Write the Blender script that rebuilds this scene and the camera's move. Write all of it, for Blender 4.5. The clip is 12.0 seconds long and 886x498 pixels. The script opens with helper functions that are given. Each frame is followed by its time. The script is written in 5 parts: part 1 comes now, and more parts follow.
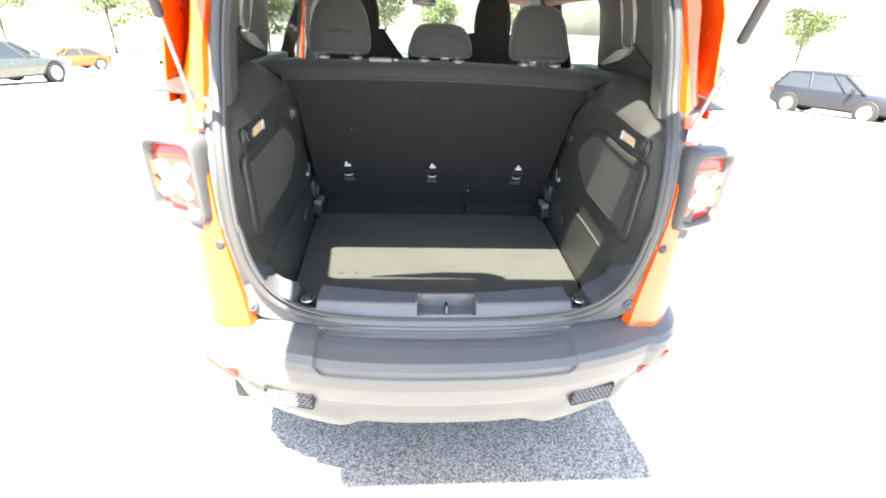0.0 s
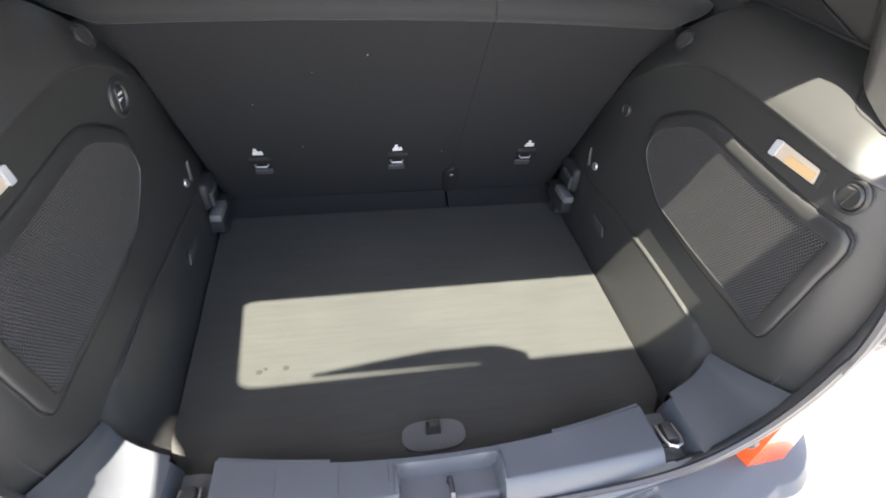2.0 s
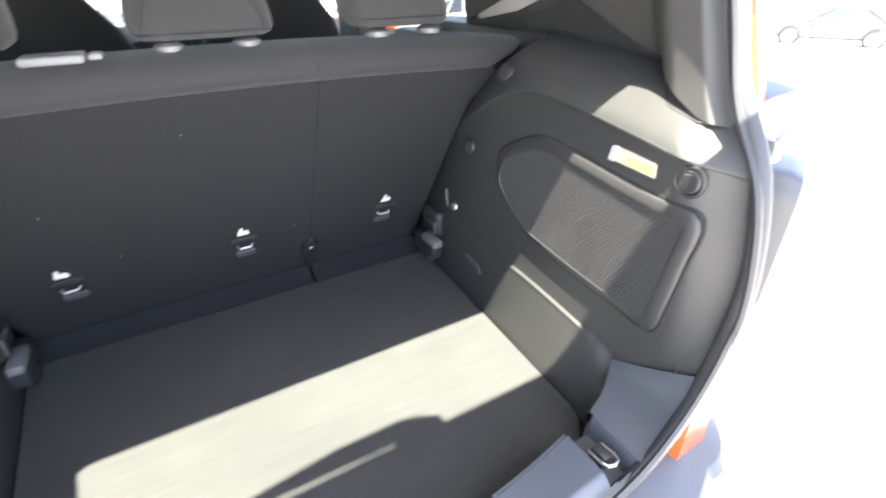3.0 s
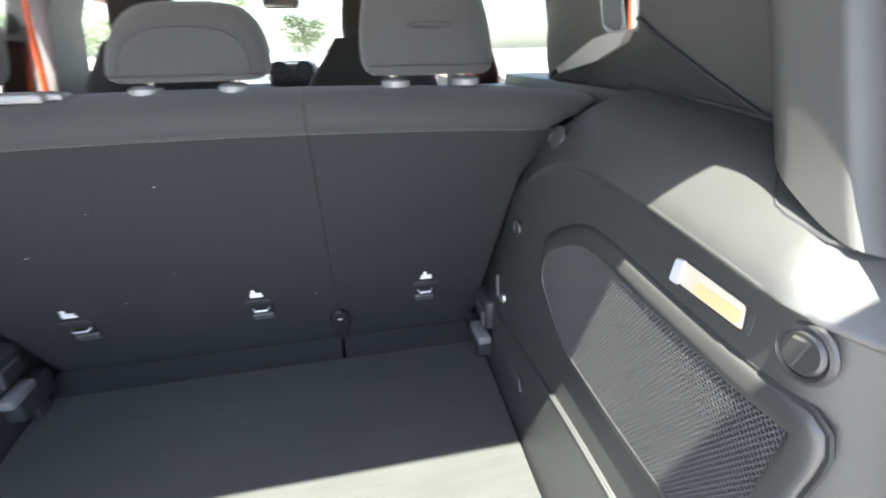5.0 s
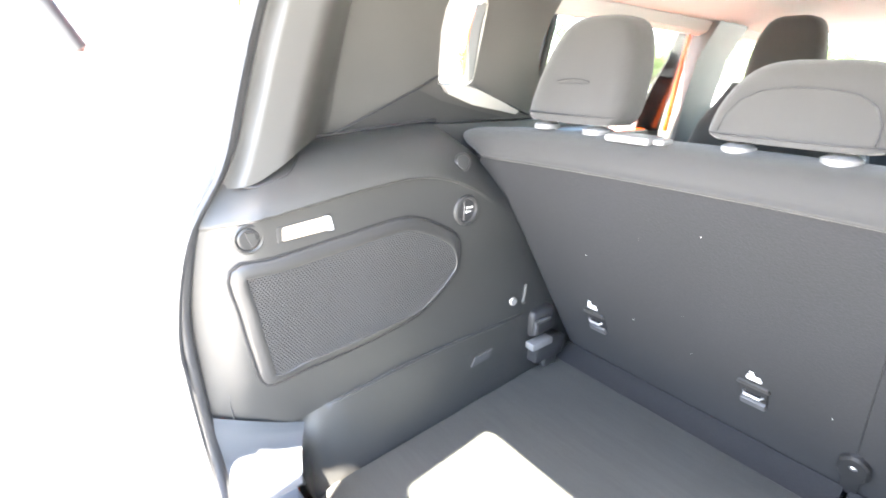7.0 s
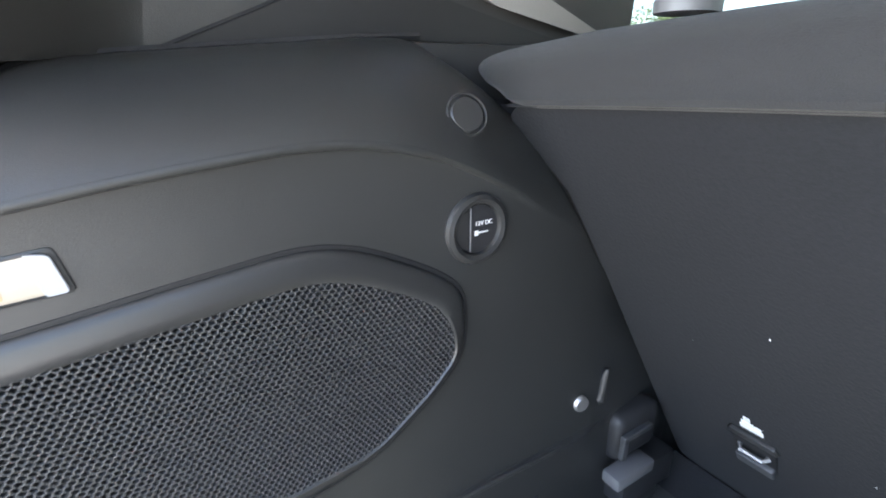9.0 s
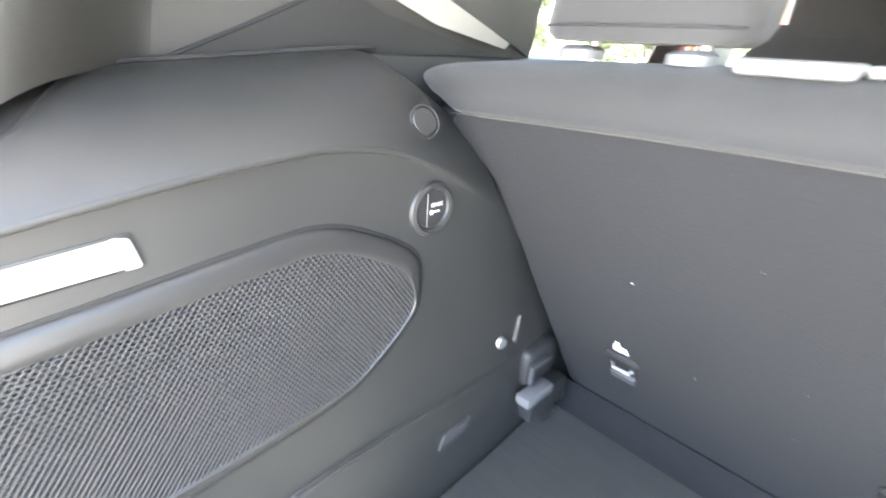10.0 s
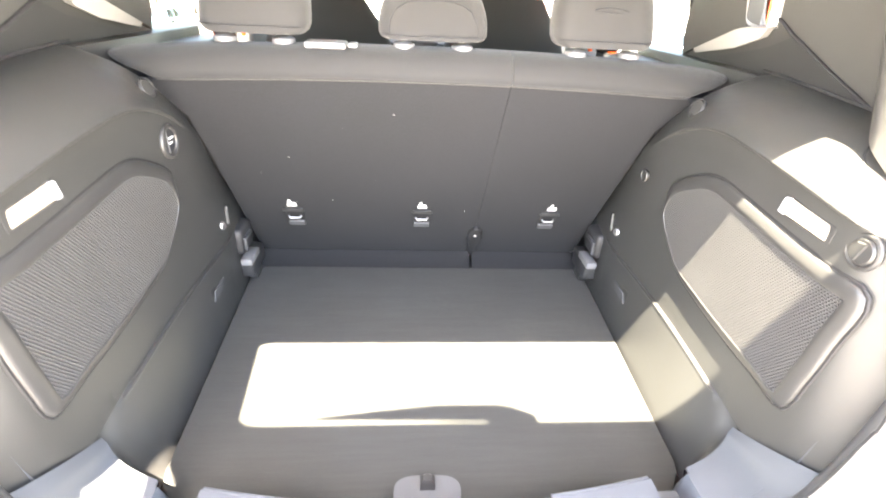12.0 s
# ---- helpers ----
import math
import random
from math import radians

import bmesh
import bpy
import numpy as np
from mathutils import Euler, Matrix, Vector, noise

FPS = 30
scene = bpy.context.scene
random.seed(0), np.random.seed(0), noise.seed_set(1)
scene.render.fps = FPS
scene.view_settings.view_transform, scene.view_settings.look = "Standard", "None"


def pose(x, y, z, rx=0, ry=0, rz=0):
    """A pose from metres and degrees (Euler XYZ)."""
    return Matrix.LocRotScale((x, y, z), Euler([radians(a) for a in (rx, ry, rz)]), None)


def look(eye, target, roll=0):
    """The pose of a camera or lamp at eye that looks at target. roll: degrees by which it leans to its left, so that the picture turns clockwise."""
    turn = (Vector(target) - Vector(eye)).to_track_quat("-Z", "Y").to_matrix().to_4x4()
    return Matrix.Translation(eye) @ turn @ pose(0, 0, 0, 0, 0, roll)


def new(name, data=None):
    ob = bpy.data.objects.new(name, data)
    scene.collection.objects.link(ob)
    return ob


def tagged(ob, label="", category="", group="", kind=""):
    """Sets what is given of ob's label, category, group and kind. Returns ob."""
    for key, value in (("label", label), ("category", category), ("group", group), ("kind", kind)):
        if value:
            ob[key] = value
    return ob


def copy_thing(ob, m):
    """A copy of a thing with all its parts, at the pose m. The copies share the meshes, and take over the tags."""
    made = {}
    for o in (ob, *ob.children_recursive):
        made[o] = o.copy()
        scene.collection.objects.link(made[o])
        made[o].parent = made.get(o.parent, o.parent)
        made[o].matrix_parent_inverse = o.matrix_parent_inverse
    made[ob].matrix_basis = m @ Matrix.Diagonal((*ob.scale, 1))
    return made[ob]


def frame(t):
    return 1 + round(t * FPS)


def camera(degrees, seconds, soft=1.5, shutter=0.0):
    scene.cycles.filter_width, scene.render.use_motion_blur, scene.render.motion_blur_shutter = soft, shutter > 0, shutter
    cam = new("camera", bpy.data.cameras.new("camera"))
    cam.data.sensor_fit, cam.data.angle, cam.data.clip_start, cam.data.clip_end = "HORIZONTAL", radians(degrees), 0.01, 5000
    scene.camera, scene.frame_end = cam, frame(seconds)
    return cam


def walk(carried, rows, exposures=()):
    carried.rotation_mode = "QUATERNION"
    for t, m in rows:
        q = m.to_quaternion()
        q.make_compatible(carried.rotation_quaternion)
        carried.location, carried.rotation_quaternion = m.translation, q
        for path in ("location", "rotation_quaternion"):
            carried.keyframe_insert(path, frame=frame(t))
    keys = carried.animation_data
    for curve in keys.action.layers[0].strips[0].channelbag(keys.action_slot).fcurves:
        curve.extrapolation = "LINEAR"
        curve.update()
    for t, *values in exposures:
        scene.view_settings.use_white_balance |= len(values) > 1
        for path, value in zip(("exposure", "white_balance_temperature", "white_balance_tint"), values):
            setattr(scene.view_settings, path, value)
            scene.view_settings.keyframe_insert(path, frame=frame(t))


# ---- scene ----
cam = camera(86, 12.0, soft=1.8, shutter=0.3)
PATH = [
    (0, (-0.1080, -0.9852, 1.4341), (-0.0304, -0.0831, 1.0096), 2.67),
    (0.5, (-0.0504, -0.7141, 1.4353), (0.0025, 0.1511, 0.9366), 3.00),
    (1, (0.0232, -0.4731, 1.4519), (-0.0311, 0.3526, 0.8904), 3.01),
    (1.5, (-0.0499, -0.3231, 1.4645), (0.0127, 0.4845, 0.8782), 4.83),
    (2, (-0.1018, -0.2351, 1.4601), (0.0599, 0.5391, 0.8482), 3.46),
    (2.5, (-0.1313, -0.2082, 1.4467), (0.1331, 0.5722, 0.8802), 1.39),
    (3, (-0.0871, -0.1727, 1.4220), (0.3446, 0.5755, 0.9182), -0.70),
    (3.2, (-0.0666, -0.1687, 1.4361), (0.4194, 0.5661, 0.9631), -1.90),
    (4.8, (0.2378, -0.0221, 1.3537), (0.4850, 0.8586, 0.9498), -2.96),
    (5, (0.1926, -0.0449, 1.3765), (0.3770, 0.8568, 0.9855), -1.15),
    (5.5, (0.2245, -0.1123, 1.4023), (0.1075, 0.8190, 1.0574), 0.45),
    (6, (0.1873, -0.1321, 1.4134), (-0.1501, 0.7467, 1.0762), 1.00),
    (6.5, (0.1856, -0.0556, 1.4103), (-0.4129, 0.6728, 1.0767), 1.83),
    (7, (0.2005, -0.0159, 1.4134), (-0.5318, 0.5704, 1.0669), 1.50),
    (7.2, (0.2038, -0.0292, 1.4209), (-0.5519, 0.5251, 1.0722), 1.72),
    (8.8, (-0.1383, 0.3111, 1.2911), (-0.8945, 0.8405, 0.9065), 1.21),
    (9, (-0.1623, 0.3512, 1.2863), (-0.9595, 0.8477, 0.9427), -0.25),
    (9.5, (-0.1867, 0.3657, 1.2877), (-0.9648, 0.8970, 0.9526), -0.23),
    (10, (-0.1114, 0.2383, 1.3319), (-0.7594, 0.8880, 0.9345), 3.26),
    (10.5, (0.0220, 0.0343, 1.4011), (-0.4541, 0.7816, 0.9375), 2.82),
    (11, (0.0322, -0.1403, 1.4559), (-0.1487, 0.7394, 1.0161), 4.30),
    (11.5, (-0.0118, -0.2779, 1.4788), (-0.0307, 0.6142, 1.0272), 1.57),
    (12, (-0.0446, -0.2850, 1.4246), (0.0313, 0.5900, 0.9465), 3.10),
]
walk(cam, [(t, look(eye, target, roll)) for t, eye, target, roll in PATH],
     exposures=[(t, stops, warmth, tint) for t, stops, warmth, tint in
                ((0.0, 3.5, 7100, 9), (0.5, 3.5, 7100, 9), (1.0, 3.56, 7150, 11), (1.5, 3.45, 7200, 14), (2.0, 3.48, 6950, 14), (2.5, 3.7, 6850, 14), (3.0, 4.16, 6800, 14), (3.2, 4.2, 6750, 12),
                 (4.8, 3.95, 6500, 10), (5.0, 4.0, 6450, 11), (5.5, 4.38, 6350, 12), (6.0, 5.05, 6650, 13), (6.5, 5.64, 6950, 12), (7.2, 5.8, 7000, 12),
                 (8.8, 4.15, 6400, 11), (9.2, 4.2, 6350, 11), (9.5, 4.64, 6480, 10), (9.8, 5.05, 6550, 11), (10.0, 5.7, 6850, 11), (10.5, 6.3, 7300, 13), (11.0, 6.0, 7250, 12), (11.5, 6.05, 7600, 14), (12.0, 5.82, 7900, 15))])

# ---------------------------------------------------------------- light
SUN_WAY = Vector((0.105, 0.46, -1.0)).normalized()   # the way the sunlight travels
world = bpy.data.worlds.new("sky")
scene.world = world
world.use_nodes = True
wn = world.node_tree.nodes
sky = wn.new("ShaderNodeTexSky")
sky.sky_type = "NISHITA"
sky.sun_disc = False
sky.dust_density = 1.6
sky.ozone_density = 0.5
sky.sun_elevation = math.asin(-SUN_WAY.z)
sky.sun_rotation = math.atan2(-SUN_WAY.x, -SUN_WAY.y)
world.node_tree.links.new(sky.outputs[0], wn["Background"].inputs[0])
wn["Background"].inputs[1].default_value = 0.085
sun = new("sun", bpy.data.lights.new("sun", "SUN"))
sun.data.energy = 5.6
sun.data.angle = radians(0.53)
sun.data.color = (1.0, 0.95, 0.86)
sun.matrix_world = look(-SUN_WAY * 30, (0, 0, 0))


# ---------------------------------------------------------------- materials
def material(name, color, rough=0.5, metal=0.0, grain=0.0, size=400.0, wear=0.15, wear_size=9.0, relief=0.0, coat=0.0,
             sheen=0.0, random_tone=0.0):
    """A painted, moulded or woven surface: a base colour that varies at a coarse and at a fine scale, with fine relief."""
    m = bpy.data.materials.new(name)
    m.use_nodes = True
    nt = m.node_tree
    b = nt.nodes["Principled BSDF"]
    b.inputs["Roughness"].default_value = rough
    b.inputs["Metallic"].default_value = metal
    b.inputs["Coat Weight"].default_value = coat
    b.inputs["Sheen Weight"].default_value = sheen
    co = nt.nodes.new("ShaderNodeTexCoord")
    big = nt.nodes.new("ShaderNodeTexNoise")
    big.inputs["Scale"].default_value = wear_size
    big.inputs["Detail"].default_value = 5
    fine = nt.nodes.new("ShaderNodeTexNoise")
    fine.inputs["Scale"].default_value = size
    fine.inputs["Detail"].default_value = 2
    for n in (big, fine):
        nt.links.new(co.outputs["Object"], n.inputs["Vector"])
    add = nt.nodes.new("ShaderNodeMath")
    add.operation = "MULTIPLY_ADD"
    nt.links.new(fine.outputs["Fac"], add.inputs[0])
    add.inputs[1].default_value = grain
    nt.links.new(big.outputs["Fac"], add.inputs[2])
    ramp = nt.nodes.new("ShaderNodeMapRange")
    ramp.inputs["From Min"].default_value = 0.15 + grain * 0.15
    ramp.inputs["From Max"].default_value = 0.85 + grain * 0.85
    nt.links.new(add.outputs[0], ramp.inputs["Value"])
    mix = nt.nodes.new("ShaderNodeMix")
    mix.data_type = "RGBA"
    nt.links.new(ramp.outputs[0], mix.inputs["Factor"])
    w = wear
    mix.inputs["A"].default_value = (*[c * (1 - w) for c in color], 1)
    mix.inputs["B"].default_value = (*[min(1, c * (1 + w)) for c in color], 1)
    out = mix.outputs["Result"]
    if random_tone:
        info = nt.nodes.new("ShaderNodeObjectInfo")
        hsv = nt.nodes.new("ShaderNodeHueSaturation")
        mr = nt.nodes.new("ShaderNodeMapRange")
        mr.inputs["To Min"].default_value = 1 - random_tone
        mr.inputs["To Max"].default_value = 1 + random_tone
        nt.links.new(info.outputs["Random"], mr.inputs["Value"])
        nt.links.new(mr.outputs[0], hsv.inputs["Value"])
        nt.links.new(out, hsv.inputs["Color"])
        out = hsv.outputs[0]
    nt.links.new(out, b.inputs["Base Color"])
    rr = nt.nodes.new("ShaderNodeMapRange")
    rr.inputs["To Min"].default_value = max(0.02, rough - 0.08)
    rr.inputs["To Max"].default_value = min(1.0, rough + 0.08)
    nt.links.new(big.outputs["Fac"], rr.inputs["Value"])
    nt.links.new(rr.outputs[0], b.inputs["Roughness"])
    if relief:
        bump = nt.nodes.new("ShaderNodeBump")
        bump.inputs["Strength"].default_value = relief
        bump.inputs["Distance"].default_value = 0.001
        nt.links.new(fine.outputs["Fac"], bump.inputs["Height"])
        nt.links.new(bump.outputs[0], b.inputs["Normal"])
    return m


def carpet_material(name, color, rib=0.0, sheen=0.25, size=900, wear=0.45):
    """Needle-felt carpet; rib adds the faint rows that run across the car."""
    m = material(name, color, rough=0.95, grain=1.2, size=size, wear=wear, wear_size=6, relief=0.7, sheen=sheen)
    if rib:
        nt = m.node_tree
        mix = next(n for n in nt.nodes if n.bl_idname == "ShaderNodeMix")
        b = nt.nodes["Principled BSDF"]
        co = next(n for n in nt.nodes if n.bl_idname == "ShaderNodeTexCoord")
        mp = nt.nodes.new("ShaderNodeMapping")
        mp.inputs["Scale"].default_value = (9, 120, 1)
        nz = nt.nodes.new("ShaderNodeTexNoise")
        nz.inputs["Scale"].default_value = 1.0
        nz.inputs["Detail"].default_value = 3
        nt.links.new(co.outputs["Object"], mp.inputs["Vector"])
        nt.links.new(mp.outputs[0], nz.inputs["Vector"])
        mr = nt.nodes.new("ShaderNodeMapRange")
        mr.inputs["From Min"].default_value = 0.3
        mr.inputs["From Max"].default_value = 0.7
        mr.inputs["To Min"].default_value = 1 - rib
        mr.inputs["To Max"].default_value = 1 + rib
        nt.links.new(nz.outputs["Fac"], mr.inputs["Value"])
        hsv = nt.nodes.new("ShaderNodeHueSaturation")
        nt.links.new(mix.outputs["Result"], hsv.inputs["Color"])
        nt.links.new(mr.outputs[0], hsv.inputs["Value"])
        nt.links.new(hsv.outputs[0], b.inputs["Base Color"])
    return m


def glass_material(name, tint, gloss=0.06):
    """A thin pane: lets tinted light through and mirrors a little."""
    m = bpy.data.materials.new(name)
    m.use_nodes = True
    nt = m.node_tree
    nt.nodes.remove(nt.nodes["Principled BSDF"])
    tr = nt.nodes.new("ShaderNodeBsdfTransparent")
    tr.inputs[0].default_value = (*tint, 1)
    gl = nt.nodes.new("ShaderNodeBsdfGlossy")
    gl.inputs["Roughness"].default_value = 0.02
    mx = nt.nodes.new("ShaderNodeMixShader")
    mx.inputs[0].default_value = gloss
    nt.links.new(tr.outputs[0], mx.inputs[1])
    nt.links.new(gl.outputs[0], mx.inputs[2])
    nt.links.new(mx.outputs[0], nt.nodes["Material Output"].inputs[0])
    return m


def glow_material(name, color, strength):
    m = bpy.data.materials.new(name)
    m.use_nodes = True
    b = m.node_tree.nodes["Principled BSDF"]
    b.inputs["Base Color"].default_value = (*[0.35 * c for c in color], 1)
    b.inputs["Roughness"].default_value = 0.25
    b.inputs["Emission Color"].default_value = (*color, 1)
    b.inputs["Emission Strength"].default_value = strength
    return m


PLASTIC = material("moulded black plastic", (0.030, 0.030, 0.030), rough=0.37, grain=0.7, size=1200, wear=0.18, relief=0.12)
SHELF = material("grained black plastic", (0.032, 0.0325, 0.032), rough=0.38, grain=0.9, size=1700, wear=0.15, relief=0.3)
# Trim plastic made paler and bluer: the sky's light is in this colour.
SILLMAT = material("sill plastic lightened by skylight", (0.074, 0.081, 0.091), rough=0.38, grain=0.6, size=900, wear=0.2, relief=0.2)
PILLAR = material("charcoal pillar plastic", (0.054, 0.053, 0.0505), rough=0.5, grain=0.6, size=900, wear=0.12, relief=0.2)
GRILLE = material("black grille plastic", (0.036, 0.036, 0.0365), rough=0.45, grain=0.5, size=900, wear=0.15, relief=0.8)
HOLE = material("grille recess", (0.010, 0.010, 0.011), rough=0.7, wear=0.2)
RUBBER = material("black rubber", (0.022, 0.022, 0.024), rough=0.55, grain=0.5, size=500, wear=0.25, relief=0.2)
# Black rubber lightened: the sheen of the sky is in the base colour.
SEAL = material("seal rubber with sky sheen", (0.040, 0.041, 0.044), rough=0.42, grain=0.5, size=500, wear=0.2, relief=0.1)
CARPET = carpet_material("cargo floor carpet", (0.0285, 0.0300, 0.0285), rib=0.09, sheen=0.06)
SEATBACK = carpet_material("seat back felt", (0.0074, 0.0079, 0.0096), sheen=0.02, size=320, wear=0.6)
STAIN = material("stained carpet", (0.016, 0.0165, 0.0155), rough=0.95, grain=1.0, size=900, wear=0.4)
# Pillar plastic made pale; it carries the sunlight on reveal and ledge.
REVEAL = material("reveal plastic paled by sunlight", (0.30, 0.29, 0.27), rough=0.6, grain=0.5, size=500, wear=0.08)
CLOTH = material("dark grey woven cloth", (0.0170, 0.0168, 0.0168), rough=0.85, grain=1.2, size=1400, wear=0.3, relief=0.6, sheen=0.12)
RESTCLOTH = material("charcoal headrest cloth", (0.027, 0.0262, 0.0258), rough=0.85, grain=1.2, size=1400, wear=0.25, relief=0.5, sheen=0.15)
ORANGE = material("orange car paint", (0.66, 0.080, 0.008), rough=0.28, wear=0.05, coat=0.8)
BUMPER = material("grey textured bumper plastic", (0.074, 0.077, 0.082), rough=0.36, grain=0.8, size=700, wear=0.15, relief=0.4)
DARKTRIM = material("dark grey lamp surround", (0.060, 0.061, 0.065), rough=0.42, grain=0.5, size=700, wear=0.15, relief=0.2)
FLANGE = material("slate painted flange", (0.075, 0.080, 0.088), rough=0.5, grain=0.5, size=500, wear=0.2)
LAMPFRAME = material("grey lamp frame plastic", (0.050, 0.052, 0.056), rough=0.4, grain=0.5, size=700, wear=0.12, relief=0.15)
HEADLINER = material("pale grey headliner felt", (0.52, 0.515, 0.49), rough=0.95, grain=0.9, size=700, wear=0.06, relief=0.3)
CHROME = material("bright metal", (0.72, 0.72, 0.72), rough=0.34, metal=1.0, wear=0.08)
STEEL = material("satin steel", (0.45, 0.45, 0.46), rough=0.5, metal=1.0, wear=0.15)
DARKSTEEL = material("dark satin steel", (0.13, 0.13, 0.135), rough=0.45, metal=1.0, wear=0.2)
GUIDE = material("grey seat guide plastic", (0.15, 0.15, 0.152), rough=0.42, wear=0.1)
GREYPLASTIC = material("light grey plastic", (0.36, 0.37, 0.39), rough=0.4, wear=0.1)
PALEGREY = material("grey guide plastic", (0.14, 0.14, 0.145), rough=0.45, wear=0.12)
WHITEPRINT = material("white print", (0.8, 0.8, 0.8), rough=0.6, wear=0.05)
REDLENS = material("red lamp lens", (0.62, 0.02, 0.015), rough=0.12, wear=0.08, coat=0.8)
AMBERLENS = material("amber lamp lens", (0.75, 0.22, 0.03), rough=0.12, wear=0.08, coat=0.8)
WHITELENS = material("clear lamp lens", (0.8, 0.78, 0.74), rough=0.12, wear=0.05, coat=0.8)
LAMPGLOW = glow_material("lit lamp lens", (1.0, 0.88, 0.72), 0.018)
AMBERGLOW = glow_material("warm lamp glow", (1.0, 0.70, 0.38), 0.030)
DASH = material("black dashboard plastic", (0.045, 0.05, 0.055), rough=0.5, grain=0.6, size=500, wear=0.15, relief=0.2)
PANE_DARK = glass_material("tinted rear glass", (0.86, 0.88, 0.86), 0.05)
PANE_PRIVACY = glass_material("privacy side glass", (0.55, 0.57, 0.56), 0.05)
PANE_CLEAR = glass_material("clear side glass", (0.78, 0.81, 0.80), 0.06)
MIRROR = material("mirror glass", (0.85, 0.86, 0.87), rough=0.03, metal=1.0, wear=0.02)
TYRE = material("tyre rubber", (0.02, 0.02, 0.02), rough=0.8, wear=0.3)
BARK = material("tree bark", (0.10, 0.075, 0.05), rough=0.9, grain=1.0, size=40, wear=0.4, relief=0.6)
LEAF = material("tree leaves", (0.075, 0.11, 0.035), rough=0.6, wear=0.35, wear_size=1.5)


def asphalt_material():
    m = bpy.data.materials.new("speckled asphalt")
    m.use_nodes = True
    nt = m.node_tree
    b = nt.nodes["Principled BSDF"]
    b.inputs["Roughness"].default_value = 0.9
    co = nt.nodes.new("ShaderNodeTexCoord")
    vo = nt.nodes.new("ShaderNodeTexVoronoi")
    vo.inputs["Scale"].default_value = 190
    nz = nt.nodes.new("ShaderNodeTexNoise")
    nz.inputs["Scale"].default_value = 1.3
    nz.inputs["Detail"].default_value = 6
    for n in (vo, nz):
        nt.links.new(co.outputs["Object"], n.inputs["Vector"])
    cr = nt.nodes.new("ShaderNodeValToRGB")
    cr.color_ramp.elements[0].color = (0.125, 0.125, 0.124, 1)
    cr.color_ramp.elements[1].color = (0.45, 0.447, 0.438, 1)
    cr.color_ramp.elements[0].position = 0.15
    cr.color_ramp.elements[1].position = 0.95
    sep = nt.nodes.new("ShaderNodeSeparateColor")
    nt.links.new(vo.outputs["Color"], sep.inputs[0])
    nt.links.new(sep.outputs[0], cr.inputs[0])
    hsv = nt.nodes.new("ShaderNodeHueSaturation")
    mr = nt.nodes.new("ShaderNodeMapRange")
    mr.inputs["To Min"].default_value = 0.75
    mr.inputs["To Max"].default_value = 1.25
    nt.links.new(nz.outputs["Fac"], mr.inputs["Value"])
    nt.links.new(mr.outputs[0], hsv.inputs["Value"])
    nt.links.new(cr.outputs[0], hsv.inputs["Color"])
    nt.links.new(hsv.outputs[0], b.inputs["Base Color"])
    bump = nt.nodes.new("ShaderNodeBump")
    bump.inputs["Strength"].default_value = 0.8
    bump.inputs["Distance"].default_value = 0.004
    nt.links.new(vo.outputs["Distance"], bump.inputs["Height"])
    nt.links.new(bump.outputs[0], b.inputs["Normal"])
    return m


ASPHALT = asphalt_material()


# ---------------------------------------------------------------- mesh helpers
def thing(name, label, category, place=(0, 0, 0), group="", kind=""):
    ob = new(name)
    ob.empty_display_size = 0.05
    ob.location = place
    return tagged(ob, label, category, group, kind)


def part(name, data, mat, parent=None, label="", smooth=True, bevel=0.0, place=None):
    """Links a bmesh, or (vertices, faces), as one mesh object under its thing or part."""
    me = bpy.data.meshes.new(name)
    if isinstance(data, tuple):
        me.from_pydata([tuple(v) for v in data[0]], [], data[1])
        bm = bmesh.new()
        bm.from_mesh(me)
        bmesh.ops.recalc_face_normals(bm, faces=bm.faces)
        bm.to_mesh(me)
        bm.free()
    else:
        bmesh.ops.recalc_face_normals(data, faces=data.faces)
        data.to_mesh(me)
        data.free()
    me.materials.append(mat)
    if smooth:
        me.shade_smooth()
        me.set_sharp_from_angle(angle=radians(38))
    ob = new(name, me)
    if parent is not None:
        ob.parent = parent
        ob.matrix_parent_inverse = Matrix.Translation(-parent.matrix_basis.translation) if parent.type == "EMPTY" else parent.matrix_parent_inverse.copy()
        if parent.type != "EMPTY":
            ob.matrix_parent_inverse = Matrix.Identity(4)
    if bevel:
        md = ob.modifiers.new("bevel", "BEVEL")
        md.width, md.segments, md.limit_method = bevel, 2, "ANGLE"
    return tagged(ob, label) if label else ob


def sheet(fn, nu, nv, thick=0.0, away=(0, 0, 0)):
    """A sheet of nu x nv cells over fn(u, v), closed at the back by the same sheet moved by away * thick."""
    vs = [Vector(fn(i / nu, j / nv)) for j in range(nv + 1) for i in range(nu + 1)]
    w = nu + 1
    fs = [(j * w + i, j * w + i + 1, (j + 1) * w + i + 1, (j + 1) * w + i) for j in range(nv) for i in range(nu)]
    if thick:
        n = len(vs)
        off = Vector(away) * thick
        vs += [v + off for v in vs]
        fs += [tuple(n + k for k in reversed(f)) for f in fs[:]]
        rim = [i for i in range(w)] + [j * w + nu for j in range(1, nv + 1)] + [nv * w + i for i in range(nu - 1, -1, -1)] + [j * w for j in range(nv - 1, 0, -1)]
        fs += [(a, b, n + b, n + a) for a, b in zip(rim, rim[1:] + rim[:1])]
    return vs, fs


